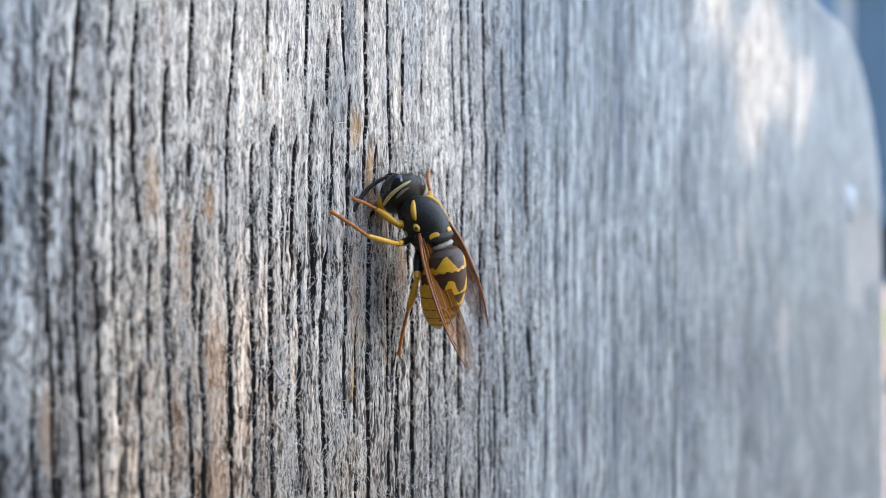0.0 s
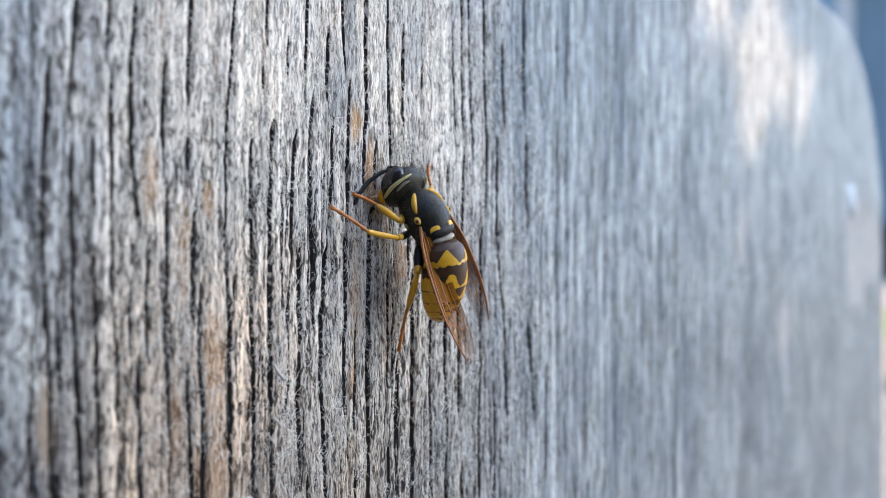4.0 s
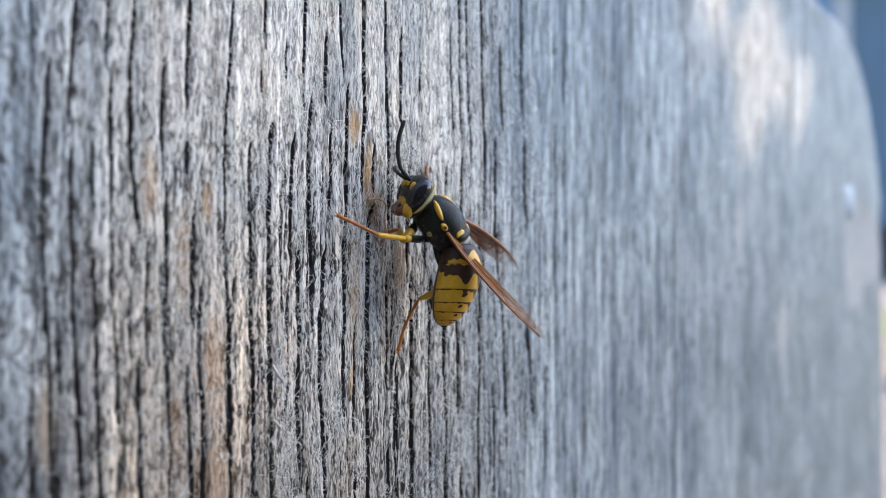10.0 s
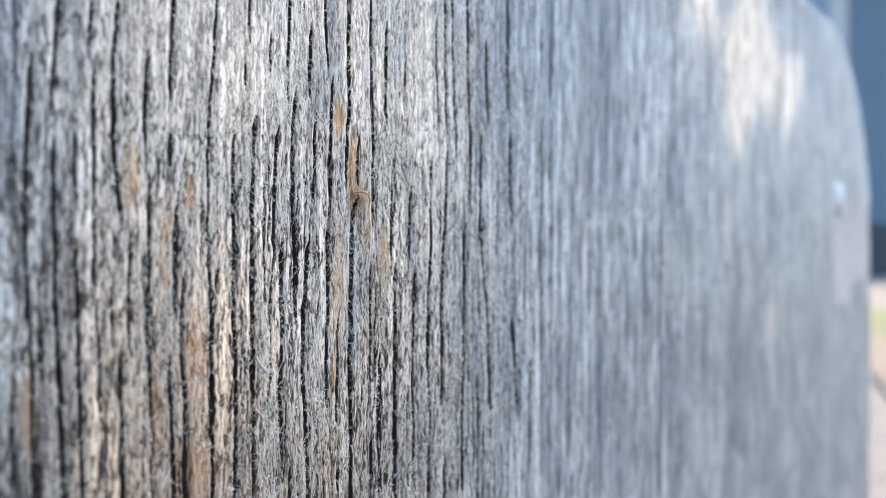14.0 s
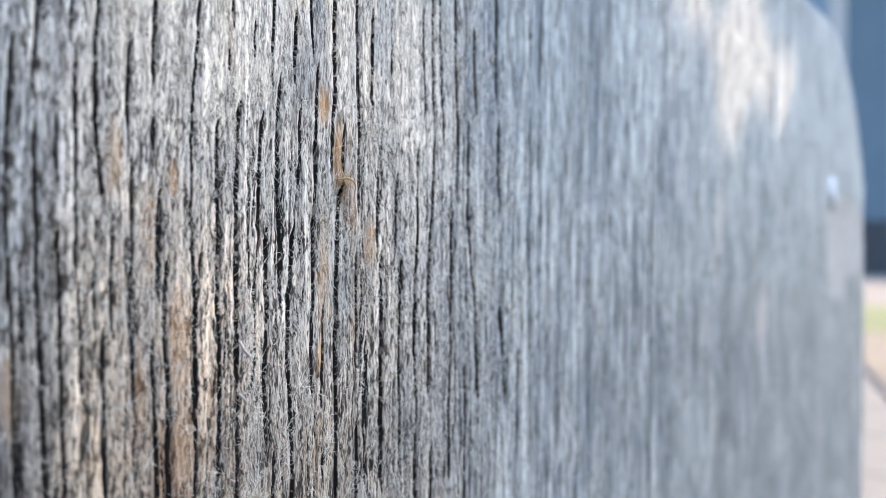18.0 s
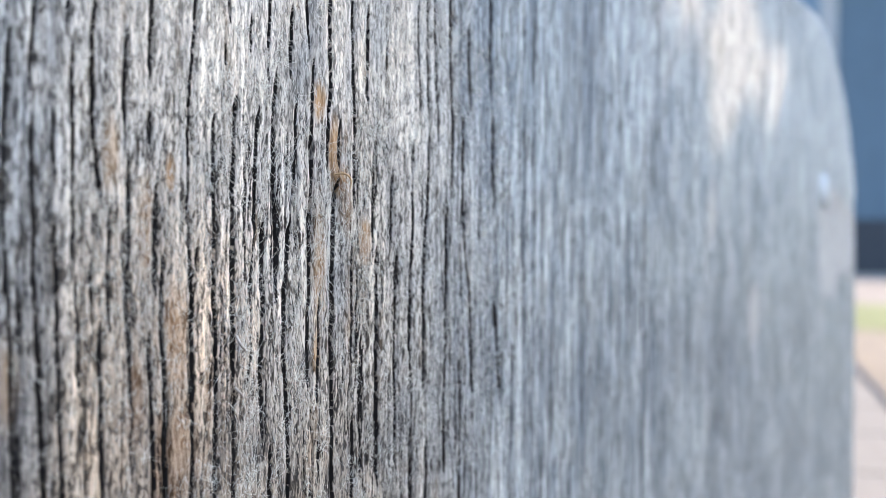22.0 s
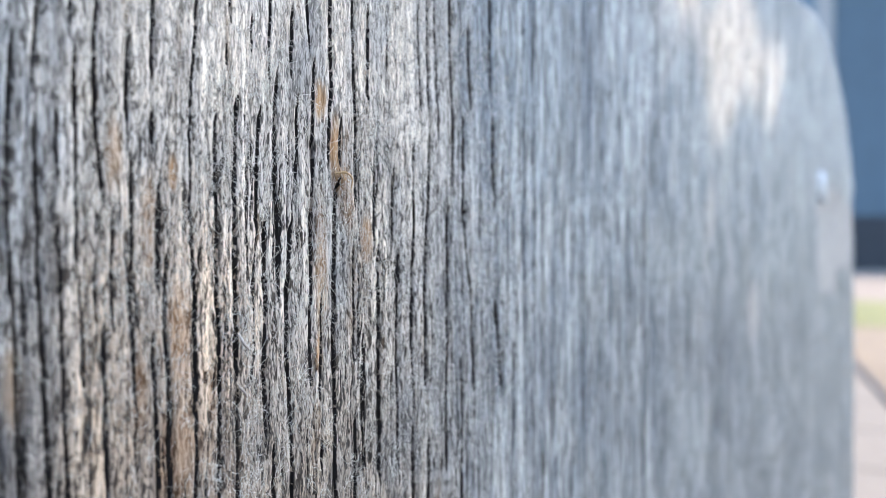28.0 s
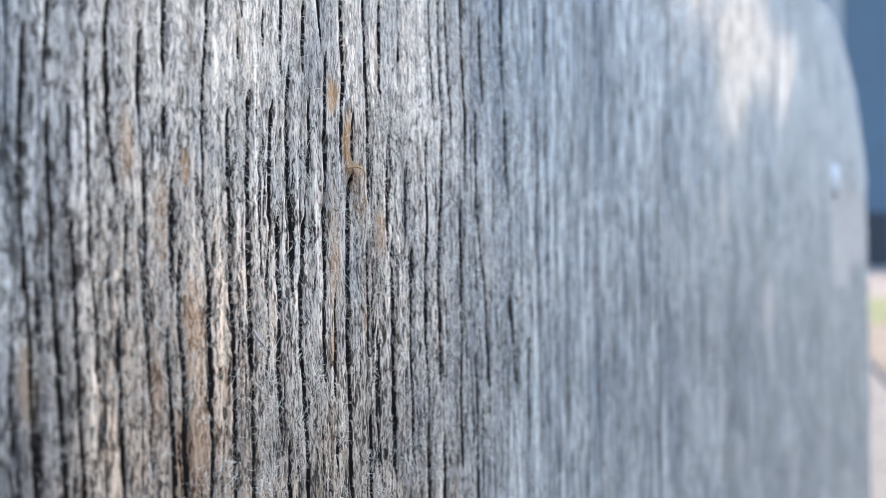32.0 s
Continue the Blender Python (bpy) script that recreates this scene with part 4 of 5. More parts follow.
def make_antenna(side):
    """Scape, then a beaded whip; its own y runs along it, z bows it."""
    line = smooth_line([(0, 0, 0), (0, 0.62, 0.45), (0, 1.12, 0.66), (0, 2.2, 0.68), (0, 3.3, 0.40), (0, 4.35, -0.15)], 44)
    r = np.interp(np.linspace(0, 1, 44), [0, 0.05, 0.24, 0.28, 0.34, 0.7, 0.97, 1], [0.11, 0.15, 0.16, 0.11, 0.145, 0.17, 0.15, 0.03])
    r = r * (1 + 0.06 * np.sin(np.arange(44) * 2.1) * (np.arange(44) > 13))
    ob = part("antenna", tube_bm(line, r, 10), M_BLACK, head, "black beaded antenna")
    ob.location = (0.30 * side * MM, 1.70 * MM, 0.62 * MM)
    return ob


for piece in [head] + list(head.children):
    piece.data.transform(Matrix.Scale(1.12, 4))
antennae = {-1: make_antenna(-1), 1: make_antenna(1)}

# gaster: origin at the waist, runs back along -y
TERGITES = (0.0, 1.65, 3.45, 4.4, 5.1, 5.7, 6.15)
GASTER_SCALE = 0.97


def gaster_radius(s):
    return float(np.interp(s / GASTER_SCALE, (0, 0.25, 0.6, 1.1, 1.8, 2.6, 3.4, 4.2, 5.0, 5.6, 6.1, 6.35),
                           (0.45, 1.12, 1.45, 1.63, 1.73, 1.77, 1.75, 1.64, 1.43, 1.15, 0.76, 0.38)))


def gaster_centre(s):
    """The gaster droops and curls a little at its end."""
    return 0.10 - 0.035 * s * s if s < 3 else 0.10 - 0.315 - 0.21 * (s - 3) - 0.02 * (s - 3) ** 2


def is_black(seg, f, deg):
    """The black pattern of one plate: f from its front to its rear edge, degrees from the back's middle line."""
    d = abs(deg)
    # black beyond 141 degrees: the backlit belly's shade, put into the colour
    if d > 118:
        return seg == 0 or f < (0.10 if seg > 1 else 0.35) or d > 141
    bump_ = lambda mid, wide: max(0.0, 1 - ((d - mid) / wide) ** 2)
    if seg == 0:
        return f < 0.52 + 0.40 * min(1, 1.7 * max(0, 1 - d / 28)) - 0.14 * bump_(42, 11) + 0.30 * min(max((d - 50) / 18, 0), 1) or d > 112
    if seg == 1:
        return 0.04 < f < 0.58 + 0.34 * min(1, 1.5 * max(0, 1 - d / 21)) - 0.20 * bump_(30, 12) + 0.24 * bump_(56, 12) - 0.12 * bump_(100, 32)
    front = 0.09 + 0.26 * max(0, 1 - d / 65)
    tip = 0.52 * max(0, 1 - d / 19)
    neck = 0.30 * bump_(50, 8) if seg == 2 else 0.06 * bump_(95, 12)
    spot_ = ((d - 48) / 8) ** 2 + ((f - 0.45) / 0.17) ** 2 < 1
    return f < front + tip + neck or spot_


def make_gaster():
    root = None
    ring, rows = 220, 36
    for seg in range(6):
        s0, s1 = TERGITES[seg], TERGITES[seg + 1]
        verts, faces, mats = [], [], []
        for i in range(rows + 3):
            f = min(i / rows, 1.0)
            s = s0 + (s1 - s0) * f
            r = gaster_radius(s) + 0.045 * f - 0.01
            if i == rows + 1:
                r -= 0.05
            if i == rows + 2:
                r, s = r - 0.12, s - 0.12
            if i == 0 and seg:
                r -= 0.03
            for k in range(ring):
                a = 2 * math.pi * k / ring
                verts.append((r * math.sin(a), -s, gaster_centre(s) + r * math.cos(a) * (0.96 if math.cos(a) > 0 else 0.9)))
        for i in range(rows + 2):
            for k in range(ring):
                a, b = i * ring + k, i * ring + (k + 1) % ring
                faces.append((a, b, b + ring, a + ring))
                deg = ((k + 0.5) / ring * 360 + 180) % 360 - 180
                wob = 0.03 * math.sin(deg * 0.31 + seg) + 0.02 * math.sin(deg * 0.13)
                mats.append(0 if is_black(seg, min((i + 0.5) / rows, 0.99) + wob, deg) else 1)
        bm = mesh_bm(verts, faces)
        bm.faces.ensure_lookup_table()
        for face, m in zip(bm.faces, mats):
            face.material_index = m
        ob = part("gaster" if seg == 0 else "tergite", bm, (M_BROWN, M_YELLOW), root or wasp,
                  "yellow abdomen with black bands and spots" if seg == 0 else "")
        root = root or ob
    part("sting_tip", blob(0.30, 0.22, 0.28, (0, -6.1, gaster_centre(6.15))), M_BLACK, root)
    return root


gaster = make_gaster()


# wings: origin at the hinge, run back along -y, leading edge towards -x (left) or +x (right)
def make_wing(side):
    n, m, length = 40, 10, 10.2
    f = np.linspace(0, 1, n)
    width = np.interp(f, (0, 0.06, 0.2, 0.45, 0.7, 0.85, 0.95, 1.0), (0.30, 0.62, 1.18, 1.58, 1.56, 1.32, 0.92, 0.25))
    lead = np.interp(f, (0, 0.12, 0.3, 0.5, 0.7, 0.85, 1.0), (0.0, 0.28, 0.42, 0.38, 0.18, -0.02, -0.45))
    verts, faces = [], []
    for i in range(n):
        for j in range(m + 1):
            g = j / m
            fold = -0.30 * math.sin(g * math.pi) * width[i] * 0.5 - 0.35 * g * width[i]
            ripple = 0.03 * math.sin(g * 14 + f[i] * 5)
            verts.append((side * (lead[i] - g * width[i]), -f[i] * length, fold + ripple + 0.25 * math.sin(f[i] * 2.2)))
    for i in range(n - 1):
        for j in range(m):
            a = i * (m + 1) + j
            faces.append((a, a + 1, a + m + 2, a + m + 1))
    ob = part("wing", mesh_bm(verts, faces), M_WING, wasp, "folded smoky amber wing with brown veins")
    grid = np.array(verts).reshape(n, m + 1, 3)

    def vein(path, r0, r1, name="wing_vein"):
        pts = []
        for fi, g in path:
            i, j = fi * (n - 1), g * m
            a, b = int(i), int(j)
            a, b = min(a, n - 2), min(b, m - 1)
            p, q = i - a, j - b
            pts.append(grid[a, b] * (1 - p) * (1 - q) + grid[a + 1, b] * p * (1 - q) + grid[a, b + 1] * (1 - p) * q + grid[a + 1, b + 1] * p * q)
        line = smooth_line(pts, 8 * len(pts))
        part(name, tube_bm(line, np.linspace(r0, r1, len(line)), 6), M_VEIN, ob, "brown wing vein")
    vein([(0, 0), (0.2, 0), (0.5, 0), (0.75, 0), (0.97, 0.02)], 0.13, 0.05)
    vein([(0, 0.3), (0.2, 0.22), (0.45, 0.14), (0.72, 0.06)], 0.09, 0.05)
    vein([(0, 0.6), (0.25, 0.5), (0.5, 0.42), (0.68, 0.40), (0.9, 0.5)], 0.07, 0.02)
    vein([(0.05, 0.8), (0.3, 0.78), (0.55, 0.75), (0.8, 0.85)], 0.05, 0.02)
    vein([(0.52, 0.12), (0.56, 0.4)], 0.035, 0.03)
    vein([(0.68, 0.08), (0.72, 0.25), (0.70, 0.4)], 0.035, 0.03)
    vein([(0.72, 0.4), (0.76, 0.62), (0.74, 0.82)], 0.03, 0.025)
    vein([(0.6, 0.42), (0.63, 0.6), (0.60, 0.76)], 0.03, 0.025)
    vein([(0.74, 0.06), (0.83, 0.2), (0.90, 0.08)], 0.04, 0.025)
    hx, hy, hz = on_thorax(-0.6, 64 * side, 0.02)
    ob.location = (hx * MM, hy * MM, hz * MM)
    return ob


wings = {-1: make_wing(-1), 1: make_wing(1)}

# legs: upper leg, shin and foot; each piece runs along its own +y
LEG = {"fore": (2.15, 1.85, 1.9, (0.62, 1.25, -1.55)), "mid": (2.7, 2.7, 3.1, (0.72, -0.05, -1.75)), "hind": (2.7, 3.0, 4.3, (0.72, -1.15, -1.6))}


def make_leg_piece(name, length, radii, mats, label, split=0.0):
    n = 16
    f = np.linspace(0, 1, n)
    line = np.stack([0 * f, f * length, 0.04 * length * np.sin(f * math.pi)], -1)
    r = np.interp(f, np.linspace(0, 1, len(radii)), radii)
    bm = tube_bm(line, r, 10)
    bm.faces.ensure_lookup_table()
    for face in bm.faces:
        face.material_index = 1 if face.calc_center_median().y > split * length * MM else 0
    return part(name, bm, mats, wasp, label)


def make_foot(length):
    """Five small joints and a pair of claws in one foot."""
    r = []
    for k in range(5):
        r += [0.085 + 0.004 * k, 0.125 + 0.004 * k, 0.14 + 0.006 * k]
    n = len(r)
    f = np.linspace(0, 1, n)
    line = np.stack([0 * f, f * length, -0.06 * length * np.sin(f * math.pi)], -1)
    ob = part("foot", tube_bm(line, r, 9), (M_TARSUS,), wasp, "orange jointed foot")
    for side in (-1, 1):
        part("claw", tube_bm(smooth_line([(0.03 * side, length - 0.03, 0), (0.13 * side, length + 0.14, 0.03), (0.15 * side, length + 0.24, -0.08)], 7),
                             [0.05, 0.05, 0.045, 0.04, 0.03, 0.02, 0.01], 6), M_ORANGE, ob)
    return ob


legs = {}
for kind, (fem, tib, tar, hip) in LEG.items():
    for side in (-1, 1):
        thick = {"fore": 1.0, "mid": 0.8, "hind": 1.0}[kind]
        legs[kind, side] = (
            make_leg_piece("upper_leg", fem, [0.20 * thick, 0.34 * thick, 0.36 * thick, 0.31 * thick, 0.22], (M_BLACK, M_YELLOW),
                           "black upper leg with a yellow end", 0.45 if kind == "fore" else 0.78),
            make_leg_piece("shin", tib, [0.14, 0.23 * thick, 0.26 * thick, 0.25 * thick, 0.15], (M_YELLOW, M_YELLOW), "yellow shin"),
            make_foot(tar))
    for side in (-1, 1):
        part("hip", blob(0.36, 0.42, 0.42, (hip[0] * side, hip[1], hip[2] + 0.25)), M_BLACK, wasp)

# ---------- how the wasp moves ----------
SIGHT = 36.539                                     # degrees between the board and the line of sight
RIGHT = Vector((math.sin(radians(SIGHT)), -math.cos(radians(SIGHT)), 0))
NEAR = Vector((-math.cos(radians(SIGHT)), -math.sin(radians(SIGHT)), 0))
UP = Vector((0, 0, 1))


def way(v):
    return (RIGHT * v[0] + UP * v[1] + NEAR * v[2]).normalized()


def turn(y_way, z_way):
    """A rotation whose y runs along one way and whose z leans to another."""
    y = y_way.normalized()
    z = (z_way - y * z_way.dot(y)).normalized()
    x = y.cross(z)
    return Matrix((x, y, z)).transposed()


def spot(u, out, v):
    """Millimetres on the board: along it, out from it, up."""
    return Vector((u * MM, -out * MM, BASE + v * MM))


def placed(rot, at):
    return Matrix.Translation(at) @ rot.to_4x4()


# Feet on the wood: tip of the foot, its ankle, the knee.
STAND = {("fore", -1): ((-0.7, -0.1, 3.6), (0.4, 1.3, 2.8), (1.3, 2.4, 1.8)), ("fore", 1): ((8.1, -0.1, 6.4), (7.7, 0.6, 4.6), (6.8, 1.6, 3.4)),
         ("mid", -1): ((-2.9, -0.1, 2.6), (-1.8, 2.3, 0.9), (-0.5, 3.9, -0.2)), ("mid", 1): ((10.5, -0.1, 1.6), (8.6, 1.4, 0.9), (7.6, 2.6, 0.6)),
         ("hind", -1): ((4.5, -0.1, -8.0), (3.0, 2.0, -4.5), (2.3, 3.4, -1.9)), ("hind", 1): ((11.5, -0.1, -5.0), (10.2, 1.2, -3.0), (9.0, 2.6, -1.6))}
# Feet in the air, in the wasp's own space: tip, ankle.
TUCK = {("fore", -1): ((-0.4, 2.6, -3.6), (-1.0, 1.8, -2.9)), ("fore", 1): ((1.0, 3.8, -3.4), (1.3, 2.5, -2.9)),
        ("mid", -1): ((-1.9, 0.9, -6.0), (-1.8, 0.4, -3.5)), ("mid", 1): ((1.9, 0.9, -6.0), (1.8, 0.4, -3.5)),
        ("hind", -1): ((-1.0, -7.6, -3.4), (-1.4, -3.4, -3.0)), ("hind", 1): ((1.2, -4.2, -4.6), (1.4, -2.2, -3.2))}
FOLD = {("fore", -1): ((-0.5, 1.9, -3.9), (-1.0, 1.6, -2.7))}     # a foreleg held at the mouth

ROWS = {}


def key(ob, t, m):
    ROWS.setdefault(ob, []).append((t, m))


def posture(t, at, fwd, back, face, crown, tail, tail_back, wing_l, lead_l, wing_r, lead_r, ant_l, ant_r, feet=None, beat=None):
    """One posture of the wasp: where its thorax is, and which way its parts point (right, up, near)."""
    body = placed(turn(way(fwd), way(back)), spot(*at))
    inv = body.inverted()
    turn_in = inv.to_3x3()
    key(wasp, t, body)
    hrot = turn_in @ turn(way(face), way(crown))
    key(head, t, placed(hrot, NECK * MM))
    key(gaster, t, placed(turn_in @ turn(-way(tail), way(tail_back)), WAIST * MM))
    for side, tip, lead in ((-1, wing_l, lead_l), (1, wing_r, lead_r)):
        y = -(turn_in @ way(tip))
        x = (turn_in @ way(lead)) * side
        z = x.cross(y)
        hinge = Vector(on_thorax(-0.6, 64 * side, 0.02)) * MM
        key(wings[side], t - 0.025 if beat else t, placed(turn(y, z), hinge))
        if beat:
            y = -(turn_in @ way(beat[side]))
            key(wings[side], t + 0.025, placed(turn(y, x.cross(y)), hinge))
    hin = hrot.inverted()
    for side, ant in ((-1, ant_l), (1, ant_r)):
        key(antennae[side], t, placed(hin @ (turn_in @ turn(way(ant), way(face))), Vector((0.30 * side, 1.70, 0.62)) * MM))
    feet = feet or {}
    for leg, (upper, shin, foot) in legs.items():
        kind, side = leg
        fem, tib, tar, hip = LEG[kind]
        hip = Vector((hip[0] * side, hip[1], hip[2])) * MM
        spec = feet.get(leg, "stand")
        if spec == "stand":
            tip, ankle, bent = (inv @ spot(*p) for p in STAND[leg])
        elif spec in ("tuck", "fold"):
            tip, ankle = (Vector(p) * MM for p in (TUCK if spec == "tuck" else FOLD)[leg])
            bent = None
        else:
            tip, ankle, bent = (inv @ spot(*p) for p in spec)
        a, b = fem * MM, tib * MM
        gap = ankle - hip
        d = min(max(gap.length, abs(a - b) * 1.02), (a + b) * 0.995)
        gap = gap.normalized()
        ankle = hip + gap * d
        k = (a * a - b * b + d * d) / (2 * d)
        h = math.sqrt(max(a * a - k * k, 0))
        hint = (bent - hip) if bent else Vector((side, {"fore": -0.5, "mid": -0.3, "hind": -0.4}[kind], -0.5 if kind == "hind" else 0.6))
        bend = (hint - gap * hint.dot(gap)).normalized()
        knee = hip + gap * k + bend * h
        key(upper, t, placed(turn(knee - hip, bend), hip))
        key(shin, t, placed(turn(ankle - knee, bend), knee))
        key(foot, t, placed(turn(tip - ankle, bend), ankle))


def blend(a, b, f):
    """A posture between two others."""
    return {k: tuple(p * (1 - f) + q * f for p, q in zip(a[k], b[k])) for k in a}


def motions():
    feed = dict(at=(3.44, 3.5, 1.92), fwd=(-.52, .83, -.18), back=(.45, .45, .77), face=(-.70, .59, -.40), crown=(.53, .80, .27),
                tail=(.12, -.97, -.18), tail_back=(.72, .2, .66), wing_l=(.29, -.95, .12), lead_l=(-.95, -.15, .2),
                wing_r=(.35, -.78, -.50), lead_r=(.85, .4, .3), ant_l=(-.74, -.60, .35), ant_r=(-.6, -.3, -.7))
    lift = dict(at=(4.34, 3.6, 2.04), fwd=(-.62, .78, -.09), back=(.57, .52, .64), face=(-.73, .68, -.08), crown=(.67, .73, .14),
                tail=(.12, -.98, -.02), tail_back=(.93, -.05, .30), wing_l=(.54, -.82, .18), lead_l=(-.58, -.33, .72),
                wing_r=(.60, -.60, -.53), lead_r=(.45, .5, .75), ant_l=(.12, .45, .88), ant_r=(-.85, -.40, .2))
    raise_ = dict(at=(5.03, 3.9, 1.81), fwd=(-.63, .77, .11), back=(.70, .50, .50), face=(-.84, .38, .38), crown=(.42, .90, .02),
                  tail=(-.02, -.99, .06), tail_back=(.97, -.1, .2), wing_l=(.62, -.76, .20), lead_l=(-.6, -.36, .7),
                  wing_r=(.52, -.33, -.78), lead_r=(.35, .6, .7), ant_l=(-.12, .97, .1), ant_r=(-.2, .3, -.9))
    turned = dict(at=(6.3, 4.4, .72), fwd=(-.53, .81, .26), back=(.83, .43, .35), face=(-.73, .58, .40), crown=(.64, .76, .05),
                  tail=(-.04, -.98, -.14), tail_back=(.82, -.1, .55), wing_l=(.02, -.92, .35), lead_l=(-.9, -.2, .4),
                  wing_r=(.92, -.10, -.35), lead_r=(.7, .6, .2), ant_l=(-.16, .97, .1), ant_r=(-.95, -.15, .2))
    ready = dict(at=(6.69, 5.0, .38), fwd=(-.49, .81, .32), back=(.86, .39, .33), face=(-.66, .52, .54), crown=(.65, .76, .05),
                 tail=(-.40, -.87, -.25), tail_back=(.86, -.42, .25), wing_l=(.31, -.93, .10), lead_l=(-.9, -.2, .4),
                 wing_r=(.5, -.55, -.65), lead_r=(.7, .6, .2), ant_l=(-.22, .97, .1), ant_r=(-.1, .5, -.85))
    lifted = {("fore", -1): ((-0.5, -0.1, 3.6), (-0.2, 1.7, 3.0), (0.8, 2.8, 2.0)), ("mid", -1): ((-2.7, -0.1, 2.5), (-1.8, 2.4, 0.8), (-1.1, 4.5, 0.0)),
              ("hind", -1): ((4.4, -0.1, -8.1), (3.2, 2.3, -4.8), (4.1, 3.4, -2.1))}
    held = {("fore", -1): "fold", ("mid", -1): ((-2.7, -0.1, 2.4), (-2.0, 2.6, 0.9), (-1.0, 4.6, 0.0)),
            ("hind", -1): ((4.5, -0.1, -7.9), (5.1, 1.5, -3.9), (5.0, 4.0, -2.2))}
    step = {**held, ("mid", -1): ((-0.6, -0.1, 1.6), (-0.2, 2.6, 0.2), (0.6, 4.8, -0.7)), ("hind", -1): ((4.5, -0.1, -8.0), (5.0, 2.5, -4.6), (6.3, 4.9, -3.3))}
    stepped = {("fore", -1): ((0.8, 3.6, 1.4), (0.4, 5.3, 0.5), (0.6, 6.8, -0.4)), ("mid", -1): ((1.4, -0.1, 0.8), (1.2, 2.7, -0.6), (1.7, 4.9, -1.4)),
               ("hind", -1): ((4.5, -0.1, -8.0), (5.0, 2.5, -4.6), (6.3, 4.9, -3.3)), ("fore", 1): ((8.1, 0.0, 6.0), (8.3, 0.6, 4.2), (7.8, 1.6, 2.9))}
    for t, du, dv in ((0, -.1, -.08), (1, 0, 0), (2, 0, -.05), (3, -.12, .12), (4.5, 0, .08), (6, .05, .1), (7, .12, .12), (7.6, .12, .12)):
        posture(t, **{**feed, "at": (3.44 + du, 3.5, 1.92 + dv)})
    posture(8.0, **{**blend(feed, lift, .3), "wing_l": (.30, -.92, .25), "wing_r": (.45, -.68, -.57), "ant_l": (-.74, -.60, .35)})
    posture(8.5, **{**blend(feed, lift, .75), "wing_l": (.47, -.88, .15), "wing_r": (.57, -.55, -.60), "ant_l": (-.72, -.55, .42)}, feet=lifted)
    posture(8.75, **{**lift, "ant_l": (-.45, .25, .85)}, feet=lifted)
    posture(9.0, **lift, feet=lifted)
    posture(9.5, **{**blend(lift, raise_, .45), "ant_l": (.05, .9, .4), "ant_r": (-.85, .1, -.5)}, feet=lifted)
    posture(9.8, **blend(lift, raise_, .85), feet=held)
    posture(10.0, **raise_, feet=held)
    wide = {-1: (.80, -.45, .4), 1: (.95, -.12, -.3)}
    for t, f, wl, wr in ((10.2, .4, (.05, -.90, .4), (.9, -.05, -.4)), (10.3, .6, (.35, -.85, .4), (.7, -.6, -.4)),
                         (10.4, .8, (.05, -.90, .4), (.9, -.05, -.4)), (10.5, 1., (.02, -.92, .35), (.92, -.1, -.35))):
        posture(t, **{**blend(raise_, turned, f), "wing_l": wl, "wing_r": wr}, feet=step, beat=wide)
    posture(10.6, **{**blend(turned, ready, .2), "wing_l": (.35, -.85, .4), "wing_r": (.7, -.6, -.4)}, feet=stepped, beat=wide)
    posture(10.7, **{**blend(turned, ready, .4), "wing_l": (.10, -.90, .4), "wing_r": (.9, -.2, -.4)}, feet=stepped)
    posture(10.85, **{**blend(turned, ready, .7), "wing_l": (.5, -.8, .3), "wing_r": (.8, -.3, -.5)}, feet=stepped)
    posture(11.0, **ready, feet=stepped)
    posture(11.1, **{**ready, "wing_l": (.05, -.90, .4), "wing_r": (.9, -.2, -.4), "at": (6.6, 5.3, .2)}, feet=stepped)
    posture(11.2, **{**ready, "wing_l": (.45, -.85, .3), "wing_r": (.9, -.3, -.4), "at": (6.3, 5.8, 0.)}, feet=stepped)
    posture(11.3, **{**ready, "wing_l": (.1, -.9, .4), "wing_r": (.7, .1, -.5), "at": (5.6, 6.9, -.6)}, feet=stepped)
    air = dict.fromkeys(TUCK, "tuck")
    high = {-1: (.15, .9, .3), 1: (.3, .85, -.35)}
    level = {-1: (.9, .1, .35), 1: (.9, .1, -.4)}
    low = {-1: (.62, -.72, .2), 1: (.55, -.55, -.6)}
    legs_out = dict(ant_l=(-.35, .9, .2), ant_r=(.62, -.7, .2), lead_l=(-.8, -.5, .2), lead_r=(.6, .6, .3))
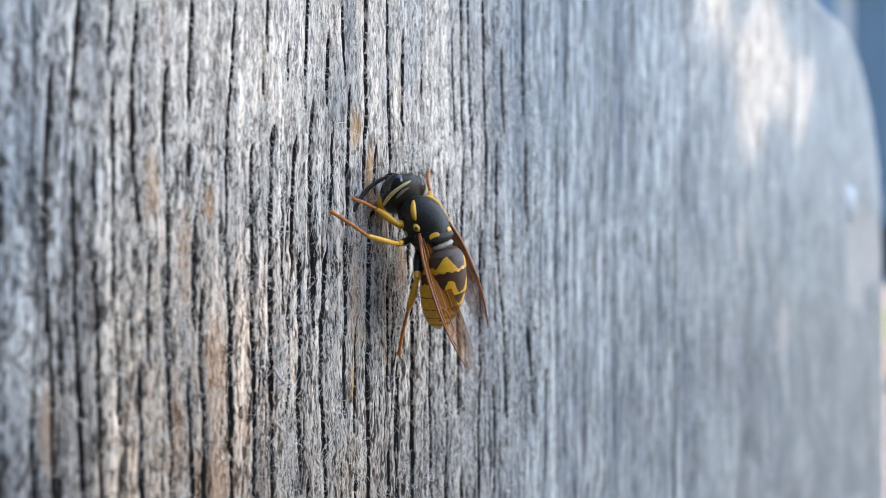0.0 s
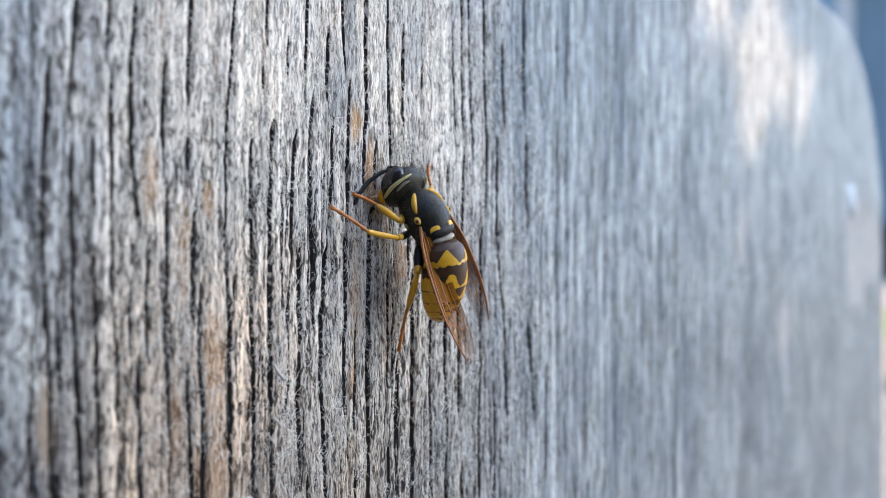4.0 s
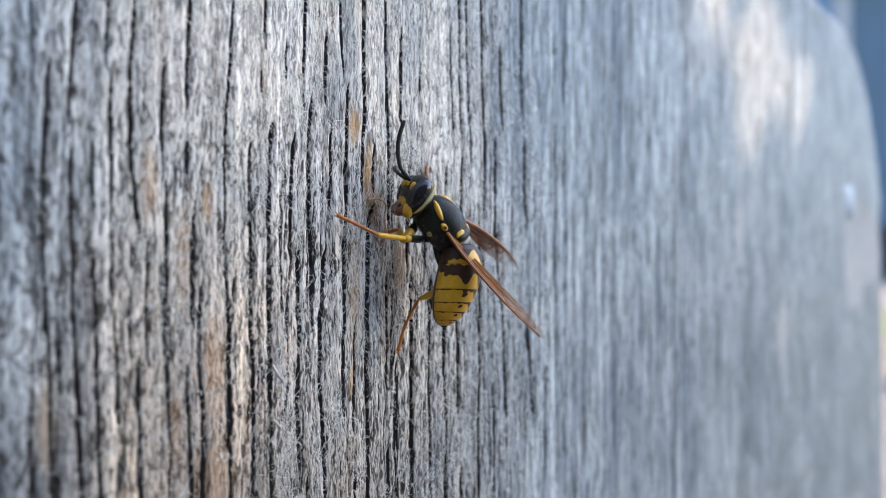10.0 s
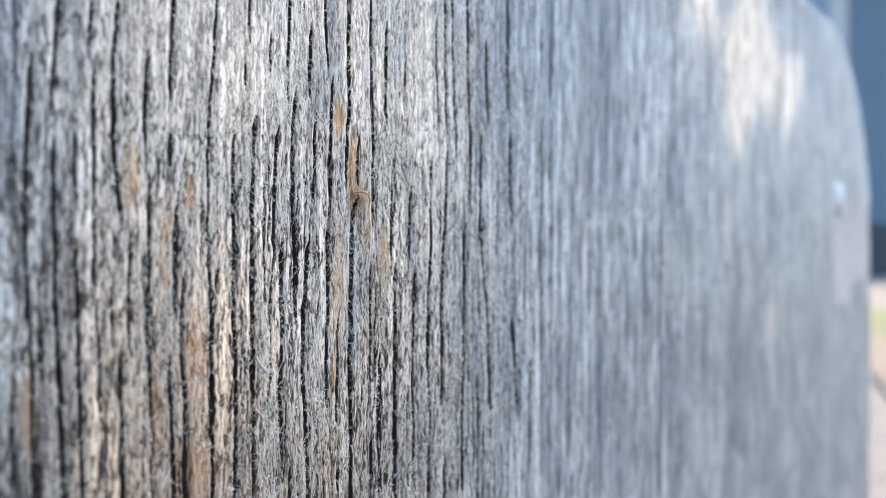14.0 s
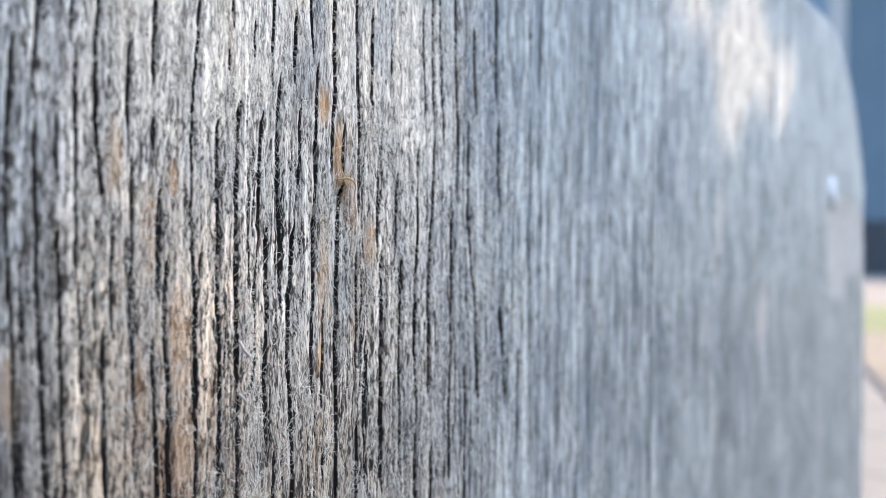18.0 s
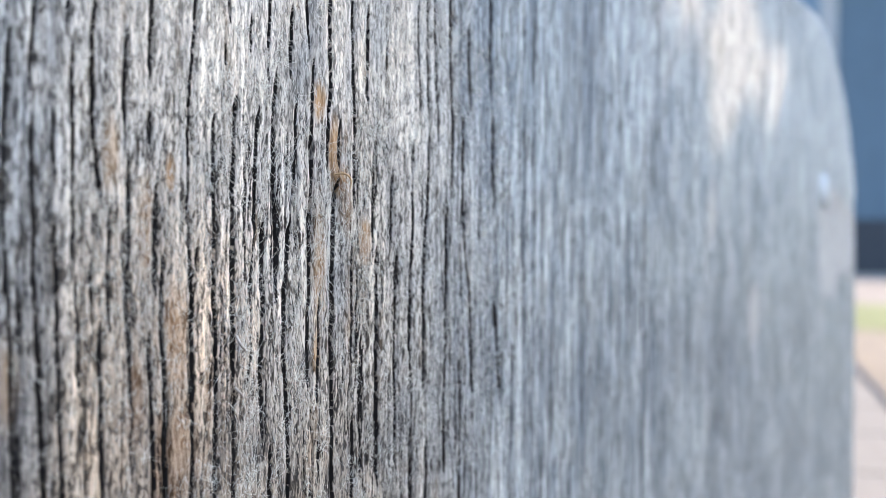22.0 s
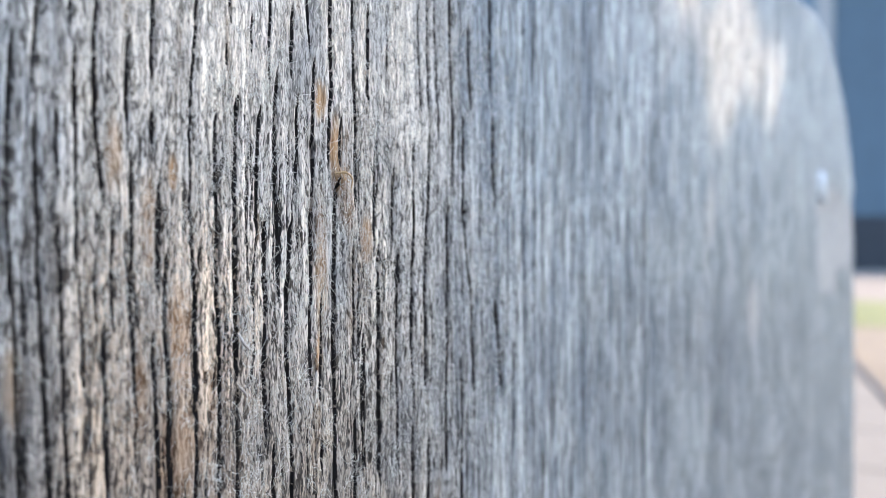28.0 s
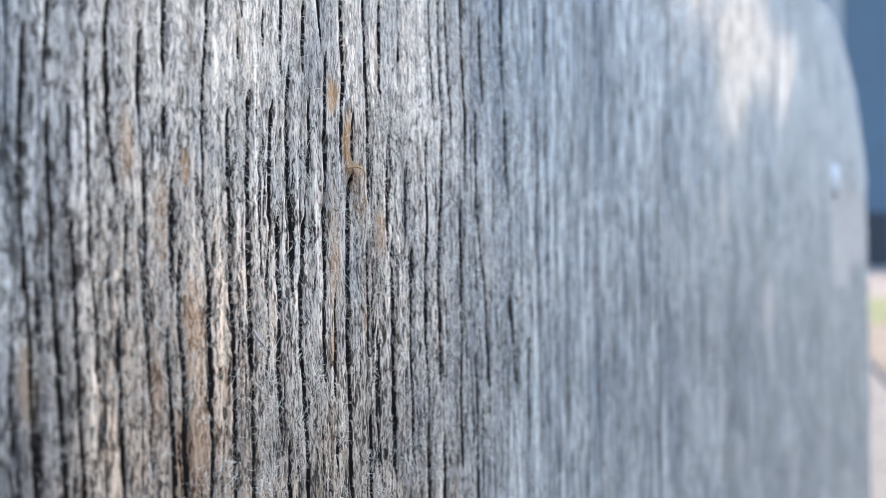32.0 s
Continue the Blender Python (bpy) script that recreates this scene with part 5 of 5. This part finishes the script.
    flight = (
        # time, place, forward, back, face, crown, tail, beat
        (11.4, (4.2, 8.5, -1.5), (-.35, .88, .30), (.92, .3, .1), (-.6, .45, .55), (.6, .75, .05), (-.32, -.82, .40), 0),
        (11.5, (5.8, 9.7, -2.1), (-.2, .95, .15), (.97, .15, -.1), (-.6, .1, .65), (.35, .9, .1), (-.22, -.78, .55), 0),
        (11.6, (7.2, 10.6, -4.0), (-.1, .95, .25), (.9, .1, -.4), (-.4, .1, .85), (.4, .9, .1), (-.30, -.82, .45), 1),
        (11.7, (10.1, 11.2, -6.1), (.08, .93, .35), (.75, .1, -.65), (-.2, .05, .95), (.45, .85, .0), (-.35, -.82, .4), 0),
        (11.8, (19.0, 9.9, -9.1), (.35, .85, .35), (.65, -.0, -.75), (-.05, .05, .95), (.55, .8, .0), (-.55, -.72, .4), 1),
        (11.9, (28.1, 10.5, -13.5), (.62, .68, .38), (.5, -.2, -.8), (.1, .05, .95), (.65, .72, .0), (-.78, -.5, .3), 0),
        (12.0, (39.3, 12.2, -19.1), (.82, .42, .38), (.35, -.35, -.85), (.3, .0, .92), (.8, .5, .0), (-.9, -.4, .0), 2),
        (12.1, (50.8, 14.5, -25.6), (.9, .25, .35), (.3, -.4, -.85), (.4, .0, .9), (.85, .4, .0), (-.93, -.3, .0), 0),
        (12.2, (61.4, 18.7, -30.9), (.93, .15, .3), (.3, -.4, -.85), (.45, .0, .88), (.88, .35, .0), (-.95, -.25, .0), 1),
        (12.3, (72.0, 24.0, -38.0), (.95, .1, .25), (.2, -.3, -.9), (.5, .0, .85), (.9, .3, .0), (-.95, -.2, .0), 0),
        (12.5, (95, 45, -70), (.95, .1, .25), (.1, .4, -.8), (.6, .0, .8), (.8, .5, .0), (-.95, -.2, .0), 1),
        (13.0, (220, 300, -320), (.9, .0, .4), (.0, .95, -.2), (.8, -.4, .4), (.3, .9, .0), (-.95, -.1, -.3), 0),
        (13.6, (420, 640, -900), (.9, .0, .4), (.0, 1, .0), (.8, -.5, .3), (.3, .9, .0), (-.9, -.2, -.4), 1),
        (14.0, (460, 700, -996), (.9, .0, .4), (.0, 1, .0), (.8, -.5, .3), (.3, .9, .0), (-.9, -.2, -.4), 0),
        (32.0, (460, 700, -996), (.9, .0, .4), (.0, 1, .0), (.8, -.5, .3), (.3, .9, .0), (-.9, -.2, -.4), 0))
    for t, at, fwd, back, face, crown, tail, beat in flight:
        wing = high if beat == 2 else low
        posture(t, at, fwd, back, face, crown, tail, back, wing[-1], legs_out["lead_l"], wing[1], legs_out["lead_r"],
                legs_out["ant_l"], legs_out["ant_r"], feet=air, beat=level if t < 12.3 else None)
    for ob, rows in ROWS.items():
        walk(ob, rows)


motions()
